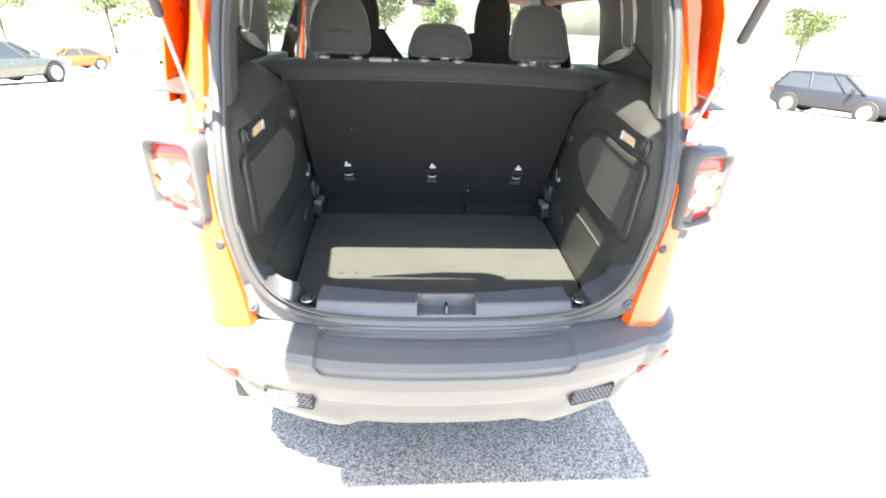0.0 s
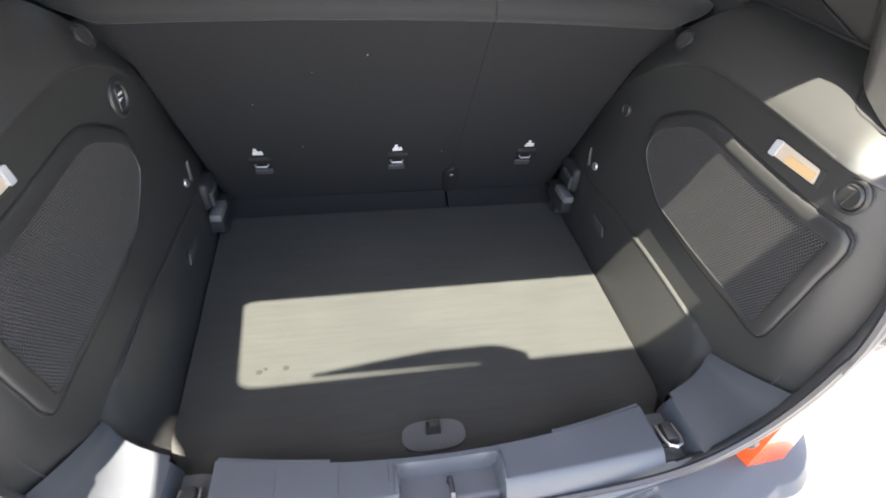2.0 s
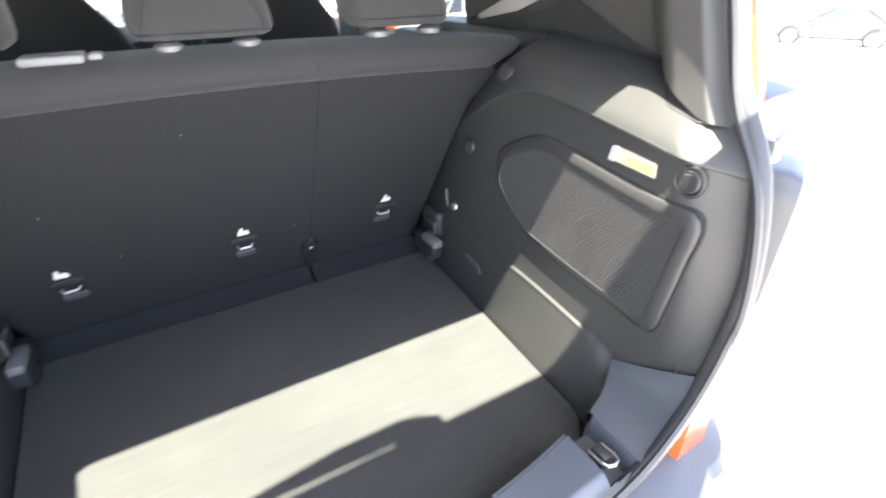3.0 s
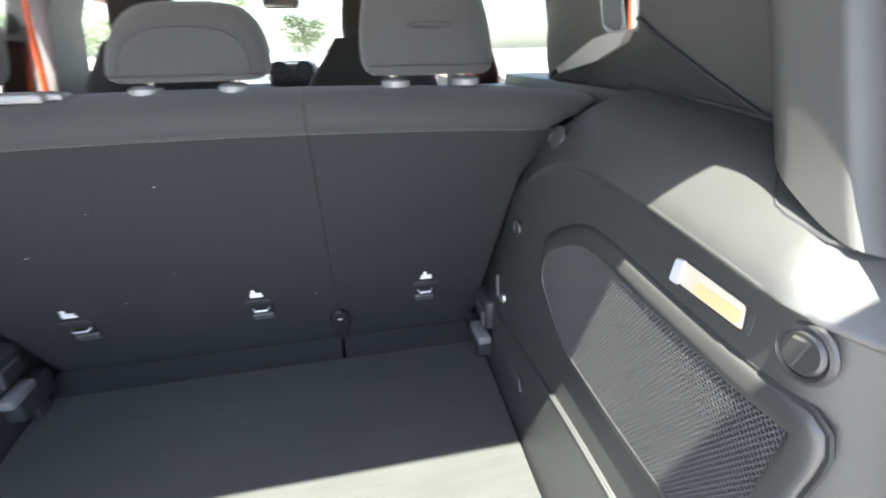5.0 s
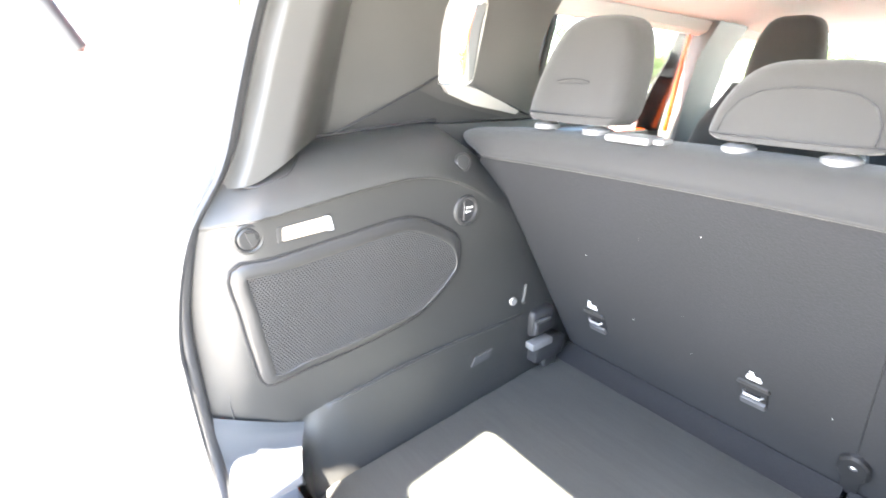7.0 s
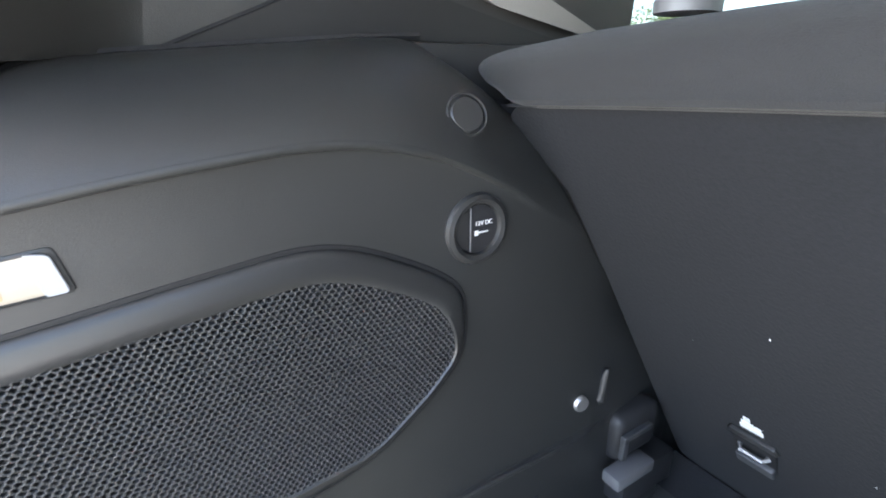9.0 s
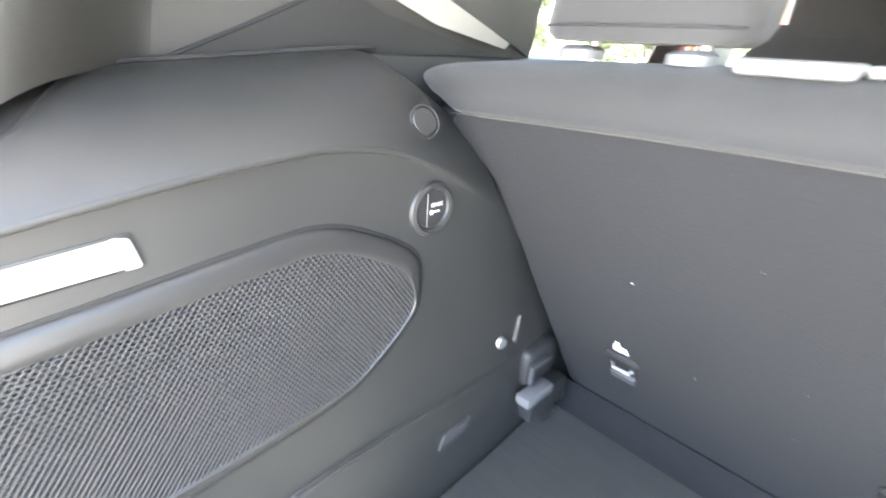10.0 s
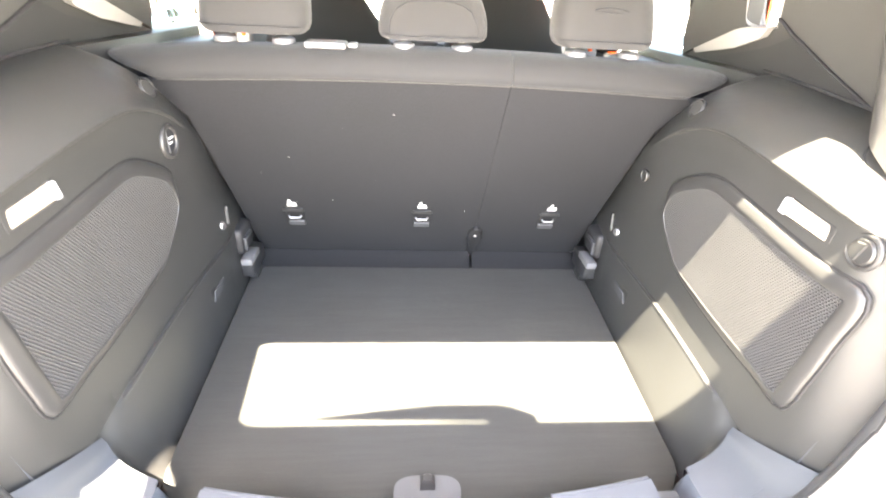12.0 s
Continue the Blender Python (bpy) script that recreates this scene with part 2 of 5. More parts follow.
def sweep(path, radius, sides=8, closed=False, flat=1.0, up=(0, 0, 1)):
    """A round or flattened bar along a path; radius may be a number or one per point."""
    path = [Vector(p) for p in path]
    n = len(path)
    vs, fs = [], []
    for i, p in enumerate(path):
        a = path[i - 1] if (i or closed) else p
        b = path[(i + 1) % n] if (i < n - 1 or closed) else p
        d = (b - a).normalized()
        s = d.cross(Vector(up))
        s = s.normalized() if s.length > 1e-4 else d.orthogonal().normalized()
        t = s.cross(d).normalized()
        r = radius[i] if isinstance(radius, (list, tuple)) else radius
        vs += [p + r * (s * math.cos(2 * math.pi * k / sides) + flat * t * math.sin(2 * math.pi * k / sides)) for k in range(sides)]
    for i in range(n if closed else n - 1):
        j = (i + 1) % n
        fs += [(i * sides + k, i * sides + (k + 1) % sides, j * sides + (k + 1) % sides, j * sides + k) for k in range(sides)]
    if not closed:
        fs += [tuple(range(sides)), tuple(range((n - 1) * sides, n * sides))]
    return vs, fs


def loft(rings, caps=True):
    """Joins closed rings of equal length."""
    k = len(rings[0])
    vs = [Vector(p) for r in rings for p in r]
    fs = [(i * k + a, i * k + (a + 1) % k, (i + 1) * k + (a + 1) % k, (i + 1) * k + a) for i in range(len(rings) - 1) for a in range(k)]
    if caps:
        fs += [tuple(range(k)), tuple(range((len(rings) - 1) * k, len(rings) * k))]
    return vs, fs


def join(*pieces):
    vs, fs = [], []
    for v, f in pieces:
        n = len(vs)
        vs += list(v)
        fs += [tuple(n + i for i in g) for g in f]
    return vs, fs


def moved(piece, m):
    return [m @ Vector(v) for v in piece[0]], piece[1]


def box(x0, x1, y0, y1, z0, z1, r=0.0, seg=2):
    """A box with rounded edges."""
    bm = bmesh.new()
    bmesh.ops.create_cube(bm, size=1)
    for v in bm.verts:
        v.co = Vector(((x0 + x1) / 2 + v.co.x * (x1 - x0), (y0 + y1) / 2 + v.co.y * (y1 - y0), (z0 + z1) / 2 + v.co.z * (z1 - z0)))
    if r:
        bmesh.ops.bevel(bm, geom=bm.edges[:], offset=r, segments=seg, affect="EDGES", profile=0.5)
    out = ([v.co.copy() for v in bm.verts], [tuple(v.index for v in f.verts) for f in bm.faces])
    bm.free()
    return out


def round_outline(points, r, seg=4):
    """A closed polygon with its corners rounded."""
    pts = [Vector(p) for p in points]
    out = []
    for i, p in enumerate(pts):
        a, b = pts[i - 1] - p, pts[(i + 1) % len(pts)] - p
        q = min(r, a.length * 0.45, b.length * 0.45)
        s, e = p + a.normalized() * q, p + b.normalized() * q
        for k in range(seg + 1):
            t = k / seg
            out.append((1 - t) ** 2 * s + 2 * t * (1 - t) * p + t * t * e)
    return out


def inset(points, d):
    """A closed planar polygon shrunk towards its middle by about d."""
    c = sum((Vector(p) for p in points), Vector()) / len(points)
    return [Vector(p) + (c - Vector(p)).normalized() * d for p in points]


def plate(points, normal, depth, bevel=0.004):
    """A raised plate over a closed outline, with a sloping edge."""
    n = Vector(normal).normalized()
    pts = [Vector(p) for p in points]
    top = [p + n * depth for p in inset(pts, bevel)]
    mid = [p + n * (depth - min(bevel, depth * 0.6)) for p in pts]
    return loft([pts, mid, top])


def disc(center, normal, r, depth, sides=24, bevel=0.003):
    n = Vector(normal).normalized()
    s = n.orthogonal().normalized()
    t = n.cross(s)
    ring = lambda q, h: [Vector(center) + n * h + q * (s * math.cos(2 * math.pi * k / sides) + t * math.sin(2 * math.pi * k / sides)) for k in range(sides)]
    return loft([ring(r, 0), ring(r, depth - bevel), ring(r - bevel, depth)])


def torus_ring(center, normal, r, tube, sides=28, flat=1.0):
    n = Vector(normal).normalized()
    s = n.orthogonal().normalized()
    t = n.cross(s)
    path = [Vector(center) + r * (s * math.cos(2 * math.pi * k / sides) + t * math.sin(2 * math.pi * k / sides)) for k in range(sides)]
    return sweep(path, tube, 8, closed=True, flat=flat, up=n)


def smoothstep(a, b, x):
    t = min(1.0, max(0.0, (x - a) / (b - a)))
    return t * t * (3 - 2 * t)


def curve(x, rows):
    """Smooth reading between rows of (x, value)."""
    if x <= rows[0][0]:
        return rows[0][1]
    if x >= rows[-1][0]:
        return rows[-1][1]
    i = next(k for k in range(len(rows) - 1) if x <= rows[k + 1][0])
    (a, p), (b, q) = rows[i], rows[i + 1]
    slope = lambda k: (rows[min(k + 1, len(rows) - 1)][1] - rows[max(k - 1, 0)][1]) / (rows[min(k + 1, len(rows) - 1)][0] - rows[max(k - 1, 0)][0])
    h, t = b - a, (x - a) / (b - a)
    return (2 * t ** 3 - 3 * t * t + 1) * p + (t ** 3 - 2 * t * t + t) * h * slope(i) + (3 * t * t - 2 * t ** 3) * q + (t ** 3 - t * t) * h * slope(i + 1)


def table(x, rows):
    """Straight-line reading between rows of (x, value)."""
    if x <= rows[0][0]:
        return rows[0][1]
    for (a, p), (b, q) in zip(rows, rows[1:]):
        if x <= b:
            return p + (q - p) * (x - a) / (b - a)
    return rows[-1][1]

# ---------------------------------------------------------------- ground
def ground_height(x, y):
    """The car park falls gently away all round the car."""
    return -0.064 * min(40.0, max(0.0, math.hypot(x, y - 1.8) - 5.0))


GROUND_R = [0.0, 2.5, 5.0, 7.0, 10.0, 14.0, 20.0, 28.0, 36.0, 45.0, 80.0, 200.0, 800.0]


def ground_sheet():
    vs, fs, n = [Vector((0, 1.8, 0))], [], 48
    for r in GROUND_R[1:]:
        vs += [Vector((x, y, ground_height(x, y))) for x, y in ((r * math.cos(2 * math.pi * k / n), 1.8 + r * math.sin(2 * math.pi * k / n)) for k in range(n))]
    fs += [(0, 1 + k, 1 + (k + 1) % n) for k in range(n)]
    for q in range(len(GROUND_R) - 2):
        a, b = 1 + q * n, 1 + (q + 1) * n
        fs += [(a + k, b + k, b + (k + 1) % n, a + (k + 1) % n) for k in range(n)]
    return vs, fs


ground = part("ground", ground_sheet(), ASPHALT)
tagged(ground, "sunlit speckled grey asphalt of a car park", "ground", kind="structure")

# ---------------------------------------------------------------- the car: measures
FLOOR_Z = 0.70


def floor_half(y):
    """Half width of the cargo floor."""
    return 0.440 + 0.0576 * (y - 0.26)


def panel_x(y, z=1.17):
    """Half width between the side trims above the floor."""
    return 0.483 + 0.020 * (1.17 - z) - 0.045 * (y - 0.25)


def crease_z(y):
    return curve(y, [(0.12, 1.196), (0.298, 1.226), (0.394, 1.239), (0.460, 1.243), (0.527, 1.232), (0.596, 1.202), (0.651, 1.169), (0.80, 1.085)])


def shelf_z(y):
    return curve(y, [(0.12, 1.272), (0.256, 1.293), (0.437, 1.310), (0.591, 1.321), (1.0, 1.326)])


def ridge_z(y):
    return curve(y, [(0.10, 0.805), (0.24, 0.832), (0.41, 0.860), (0.50, 0.870), (0.65, 0.878), (1.0, 0.885)])


def seat_y(z):
    """Rear face of the leaning rear seat backs."""
    return 0.996 - 0.635 * (z - 0.70)


def rim_y(x, z):
    """The rear rim of the load sill, bowed a little."""
    return 0.026 + 0.17 * (z - 0.70) + 0.09 * x * x


def mouth_y(z):
    """The tailgate's opening seen from the side: upright below the beltline, leaning forward above it."""
    return curve(z, [(0.70, 0.066), (0.80, 0.076), (0.95, 0.071), (1.08, 0.073), (1.16, 0.086), (1.21, 0.110), (1.26, 0.148), (1.35, 0.182), (1.48, 0.222), (1.60, 0.262), (1.66, 0.30)])


MOUTH = [(0.0, 0.720), (0.18, 0.723), (0.30, 0.733), (0.39, 0.757), (0.455, 0.803), (0.490, 0.870), (0.507, 0.960), (0.516, 1.07), (0.524, 1.20), (0.532, 1.30),
         (0.530, 1.40), (0.516, 1.51), (0.47, 1.60), (0.28, 1.64), (0.0, 1.65)]
MOUTH_RING = [Vector((x, mouth_y(z), z)) for x, z in MOUTH] + [Vector((-x, mouth_y(z), z)) for x, z in MOUTH[-2:0:-1]]


def settled(p):
    """A point of the car's tail, drawn in and raised to the body's true outline."""
    k = 0.915 + 0.035 * smoothstep(0.60, 0.76, abs(p[0]))
    return Vector((p[0] * k, p[1] + 0.02, p[2] + 0.022 * smoothstep(1.10, 0.80, p[2])))


def tail(data):
    return [settled(v) for v in data[0]], data[1]


car = thing("compact_suv", "orange compact SUV seen from behind with its tailgate open", "car", (0, 1.8, 0))


def fine_ring(ring, n):
    """Catmull-Rom points along a closed ring."""
    out, k = [], len(ring)
    for i in range(k):
        p0, p1, p2, p3 = (ring[(i + d) % k] for d in (-1, 0, 1, 2))
        for j in range(n):
            t = j / n
            out.append(0.5 * (2 * p1 + (p2 - p0) * t + (2 * p0 - 5 * p1 + 4 * p2 - p3) * t * t + (3 * p1 - p0 - 3 * p2 + p3) * t ** 3))
    return out


MOUTH_FINE = fine_ring(MOUTH_RING, 5)
part("door_seal", join(sweep(MOUTH_FINE, 0.0125, 10, closed=True, up=(0, 1, 0)),
                       sweep([p + Vector((p.x * -0.03, -0.012, 0.02 if p.z < 1.0 else -0.02)) for p in MOUTH_FINE], 0.0055, 6, closed=True, up=(0, 1, 0))),
     SEAL, car, "grey-black rubber tailgate seal")


def grown(i, scale):
    """A point of the flange's outer edge: wide at the lower corners, narrow elsewhere."""
    p, a, b = MOUTH_FINE[i], MOUTH_FINE[i - 1], MOUTH_FINE[(i + 1) % len(MOUTH_FINE)]
    t = (b - a).normalized()
    n = Vector((t.z, 0, -t.x)).normalized()
    if n.dot(Vector((p.x, 0, p.z - 1.13))) < 0:
        n = -n
    d = 0.034 + 0.050 * math.exp(-((p.z - 0.775) / 0.070) ** 2) * smoothstep(0.36, 0.46, abs(p.x)) - 0.012 * smoothstep(0.40, 0.30, abs(p.x))
    return p + n * d * scale


flange_in = [p + Vector((0, 0.012, 0)) for p in MOUTH_FINE]
flange_out = [grown(i, 1.0) + Vector((0, 0.018, 0)) for i in range(len(MOUTH_FINE))]
part("mouth_flange", loft([flange_in, flange_out, [p + Vector((0, 0.02, 0)) for p in flange_out], [p + Vector((0, 0.03, 0)) for p in flange_in]], caps=False),
     FLANGE, car, "slate painted flange round the opening")


# ---- side trims of the cargo bay
MOUTH_X = sorted((p.z, p.x) for p in MOUTH_RING if p.x > 0.38 and p.z < 1.55)
MOUTH_Y = sorted((p.z, p.y) for p in MOUTH_RING if p.x > 0.38 and p.z < 1.55)


def trim_start(z):
    """Where a side trim begins behind the seal."""
    return table(z, MOUTH_Y) + 0.008


def bowl_end(q):
    """How far forward the rounded rear corner of the bay reaches."""
    return 0.188 + 0.050 * min(1.0, q)


def trim_section(y, s):
    """Section of a side trim at y, from the floor to the beltline shelf."""
    xp, zc, zt, zr = panel_x(y), crease_z(y), shelf_z(y), ridge_z(y)
    step = 0.007 * smoothstep(0.25, 0.31, y) * (1 - smoothstep(0.72, 0.80, y))
    low = floor_half(y) + 0.004
    pts = []
    for k in range(13):
        t = k / 12
        a = Vector((low + (panel_x(y, zr) - step - low) * t ** 0.8, 0.685 + (zr - 0.685) * t))
        w = t * math.pi / 2
        c = Vector((0.402 + (panel_x(y, zr) + 0.006 - 0.402) * math.sin(w) + 0.002 * (1 - t), 0.770 + (zr - 0.770) * (1 - math.cos(w)) ** 1.15))
        p = a.lerp(c, 1 - smoothstep(bowl_end(t), bowl_end(t) + 0.03, y))
        pts.append((p.x, p.y))
    pts += [(panel_x(y, zr) - step * 0.45, zr + 0.0012), (panel_x(y, zr), zr + 0.0025)]
    for k in range(1, 13):
        t = k / 12
        z = zr + 0.005 + (zc - 0.006 - zr - 0.005) * t
        pts.append((panel_x(y, z) + 0.0035 * math.sin(math.pi * t), z))
    lip = 0.0075 * (1 - smoothstep(0.56, 0.66, y))
    xp = panel_x(y, zc)
    pts += [(xp - 0.15 * lip, zc - 0.003), (xp - 0.75 * lip, zc - 0.0012), (xp - lip, zc + 0.0015), (xp - 0.9 * lip, zc + 0.0045)]
    x1, z1 = 0.60, zt
    for k in range(1, 12):
        t = k / 11
        pts.append((xp - 0.9 * lip + (x1 - xp + 0.9 * lip) * t ** 1.12, zc + 0.0045 + (z1 - zc - 0.0045) * (1 - (1 - t) ** 1.9)))
    pts += [(0.66, zt + 0.002)]
    out = []
    for x, z in pts:
        edge = trim_start(max(z, 0.79))
        w = (1 - smoothstep(edge, edge + 0.075, y)) * (1 - 0.30 * smoothstep(1.05, 1.16, z))
        out.append(Vector((s * (x + w * max(0.0, table(z, MOUTH_X) + 0.006 - x) * smoothstep(0.778, 0.83, z)), y, z)))
    return out


def side_trim(s):
    n, rows = 90, []
    for i in range(n + 1):
        u = i / n
        row = trim_section(0.118 + (0.86 - 0.118) * u * (0.55 + 0.45 * u), s)
        out = []
        for p in row:
            front = seat_y(min(p.z, 1.30)) + 0.045 - 0.033 * smoothstep(1.10, 1.28, p.z)
            yy = max(0.05 + (front - 0.05) * (u * (0.55 + 0.45 * u)), trim_start(max(p.z, 0.79)))
            sec = trim_section(min(yy, 1.0), s)
            out.append(sec[len(out)])
        # the front end rolls away from the bay and over towards the seat
        if u > 0.80:
            k, e = (u - 0.80) / 0.20, max(0.0, (u - 0.92) / 0.08)
            out = [p + Vector((s * (0.034 - 0.016 * smoothstep(1.12, 1.22, p.z)) * k * k, 0, -0.028 * e * e * smoothstep(1.20, 1.26, p.z))) for p in out]
        rows.append(out)
    k = len(rows[0])
    vs = [p for r in rows for p in r]
    # the sill's rounded end takes the place of the lower rear corner
    bare = lambda i, a: a < 12 and rows[i + 1][a].y < bowl_end(a / 12) - 0.008 or a < 15 and rows[i + 1][a].y < 0.135
    fs = [(i * k + a, i * k + a + 1, (i + 1) * k + a + 1, (i + 1) * k + a) for i in range(n) for a in range(k - 1) if not bare(i, a)]
    m = len(vs)
    vs += [p + Vector((s * 0.02, 0, -0.004)) for p in vs[:m]]
    fs += [tuple(m + q for q in reversed(f)) for f in fs[:]]
    rim = [a for a in range(15, k)] + [i * k + k - 1 for i in range(1, n + 1)] + [n * k + a for a in range(k - 2, -1, -1)]
    fs += [(a, b, m + b, m + a) for a, b in zip(rim, rim[1:])]
    return part("side_trim", (vs, fs), SHELF, car, "black moulded cargo side trim")


def crease_bead(s, trim):
    """The raised bead between the side panel and the shelf."""
    line = []
    for k in range(40):
        y = 0.150 + 0.0115 * k
        z = crease_z(y)
        line.append(Vector((s * (panel_x(y, z) - 0.0042 + 0.008 * smoothstep(0.52, 0.60, y) + 0.028 * (1 - smoothstep(0.135, 0.21, y))), y, z + 0.001)))
    ridge = [Vector((s * (panel_x(y, ridge_z(y)) - 0.0050), y, ridge_z(y) - 0.0005)) for y in (0.285 + 0.02 * k for k in range(22))]
    part("ridge_bead", sweep(ridge, [0.001] + [0.0032] * 20 + [0.001], 8, up=(0, 0, 1)), SHELF, trim, "raised ridge low on the side trim")
    part("crease_bead", sweep(line, 0.0042, 10, up=(0, 0, 1)), SHELF, trim, "raised bead along the side trim")


def on_trim(s, y, z, h=0.0):
    """A point h proud of a side trim."""
    return Vector((s * (panel_x(y, z) + 0.003 - h), y, z))


GRILLE_LINE = [(0.143, 1.131), (0.210, 1.141), (0.286, 1.151), (0.375, 1.164), (0.430, 1.170), (0.468, 1.164), (0.505, 1.148), (0.540, 1.128), (0.558, 1.111), (0.564, 1.092), (0.5645, 1.066),
               (0.560, 1.045), (0.548, 1.029), (0.522, 1.004), (0.468, 0.967), (0.385, 0.947), (0.302, 0.934), (0.235, 0.927), (0.175, 0.922), (0.159, 0.985), (0.149, 1.057)]


def inside(p, poly):
    x, y = p
    hit = False
    for (a, b), (c, d) in zip(poly, poly[1:] + poly[:1]):
        if (b > y) != (d > y) and x < (c - a) * (y - b) / (d - b) + a:
            hit = not hit
    return hit


def shrink(poly, d):
    """A (y, z) outline moved inwards by d, less along its lower front edge."""
    out = []
    for i, p in enumerate(poly):
        a, b = Vector(poly[i - 1]), Vector(poly[(i + 1) % len(poly)])
        t = (b - a).normalized()
        n = Vector((-t.y, t.x))
        if not inside(tuple(Vector(p) + n * 0.004), poly):
            n = -n
        thin = 1 - 0.58 * smoothstep(-0.1, 0.5, -n.x) * smoothstep(0.3, -0.2, -n.y) if d > 0 else 1.0
        out.append(tuple(Vector(p) + n * d * thin))
    return out


def speaker_grille(s, trim):
    fine = [tuple(p.xy) for p in fine_ring([Vector((y, z, 0)) for y, z in GRILLE_LINE], 4)]
    ring = lambda d, h: [on_trim(s, y, z, h) for y, z in shrink(fine, d)] if d else [on_trim(s, y, z, h) for y, z in fine]
    frame = part("grille_frame", loft([ring(-0.003, -0.004), ring(-0.001, 0.003), ring(0.001, 0.0048), ring(0.005, 0.0062), ring(0.013, 0.0080), ring(0.0195, 0.0084), ring(0.0225, 0.0066)], caps=False),
                 PLASTIC, trim, "black rounded grille surround")
    part("grille_gap", sweep(ring(-0.0035, -0.0006), 0.0028, 6, closed=True, up=(1, 0, 0)), HOLE, trim)
    edge = shrink(fine, 0.0215)
    back = [on_trim(s, y, z, 0.0035) for y, z in edge]
    rim_line = shrink(fine, 0.0185)
    # a perforated sheet: every cell is a ring of webs round a hole
    dy, dz = 0.0052, 0.0037
    vs, fs = [], []
    y0, y1 = min(p[0] for p in edge), max(p[0] for p in edge)
    z0, z1 = min(p[1] for p in edge), max(p[1] for p in edge)
    hexa = [(0, 2 / 3), (0.5, 1 / 3), (0.5, -1 / 3), (0, -2 / 3), (-0.5, -1 / 3), (-0.5, 1 / 3)]
    for j in range(int((z1 - z0) / dz) + 1):
        for i in range(int((y1 - y0) / dy) + 1):
            cy, cz = y0 + (i + 0.5 * (j % 2)) * dy, z0 + j * dz
            if not inside((cy, cz), rim_line):
                continue
            n = len(vs)
            for f, h in ((1.0, 0.0072), (0.74, 0.0069), (0.46, 0.0046)):
                vs += [on_trim(s, cy + a * dy * f, cz + b * dz * f, h) for a, b in hexa]
            for r in (0, 6):
                fs += [(n + r + k, n + r + (k + 1) % 6, n + r + 6 + (k + 1) % 6, n + r + 6 + k) for k in range(6)]
    tagged(part("perforated_sheet", (vs, fs), GRILLE, trim, "black perforated speaker grille", smooth=False), kind="stuff")
    part("grille_backing", loft([back, [p + Vector((s * 0.002, 0, 0)) for p in back]]), HOLE, trim)


def courtesy_lamp(s, trim, name="courtesy_lamp"):
    pts = [(0.216, 1.189), (0.294, 1.198), (0.299, 1.173), (0.218, 1.166)]
    ring = lambda q, h: round_outline([on_trim(s, 0.257 + (y - 0.257) * q, 1.182 + (z - 1.182) * q, h) for y, z in pts], 0.004, 3)
    bezel = part("lamp_bezel", loft([ring(1.16, -0.002), ring(1.14, 0.003), ring(1.04, 0.0035), ring(1.02, -0.004)], caps=False), PLASTIC, trim)
    part("lamp_lens", loft([ring(1.03, -0.004), ring(1.01, 0.0015), ring(0.9, 0.0025)]), LAMPGLOW, trim, "lit clear cargo lamp lens")
    part("lamp_glow", loft([round_outline([on_trim(s, y, z, h) for y, z in ((0.222, 1.182), (0.270, 1.185), (0.273, 1.173), (0.224, 1.169))], 0.003, 2) for h in (0.0, 0.0032)]), AMBERGLOW, trim, "warm glow of the lamp bulb")
    part("lamp_cap", loft([round_outline([on_trim(s, y, z, h) for y, z in ((0.286, 1.198), (0.297, 1.196), (0.302, 1.173), (0.291, 1.172))], 0.002, 2) for h in (0.0, 0.005)]),
         GREYPLASTIC, trim, "grey lamp end cap")


def trim_knob(s, trim):
    c = on_trim(s, 0.171, 1.179, 0.0)
    n = Vector((-s, 0, 0))
    part("knob_ring", torus_ring(c, n, 0.0205, 0.0035), PLASTIC, trim)
    part("knob", disc(c - n * 0.006, n, 0.0175, 0.010), PLASTIC, trim, "round black bag hook")
    part("knob_slot", plate([c + n * 0.004 + Vector((0, a * 0.0105 - b * 0.004, b * 0.012 + a * 0.002)) for a, b in ((-0.2, -1), (0.9, -0.7), (0.9, 0.7), (-0.2, 1))], n, 0.003, 0.001), SHELF, trim)


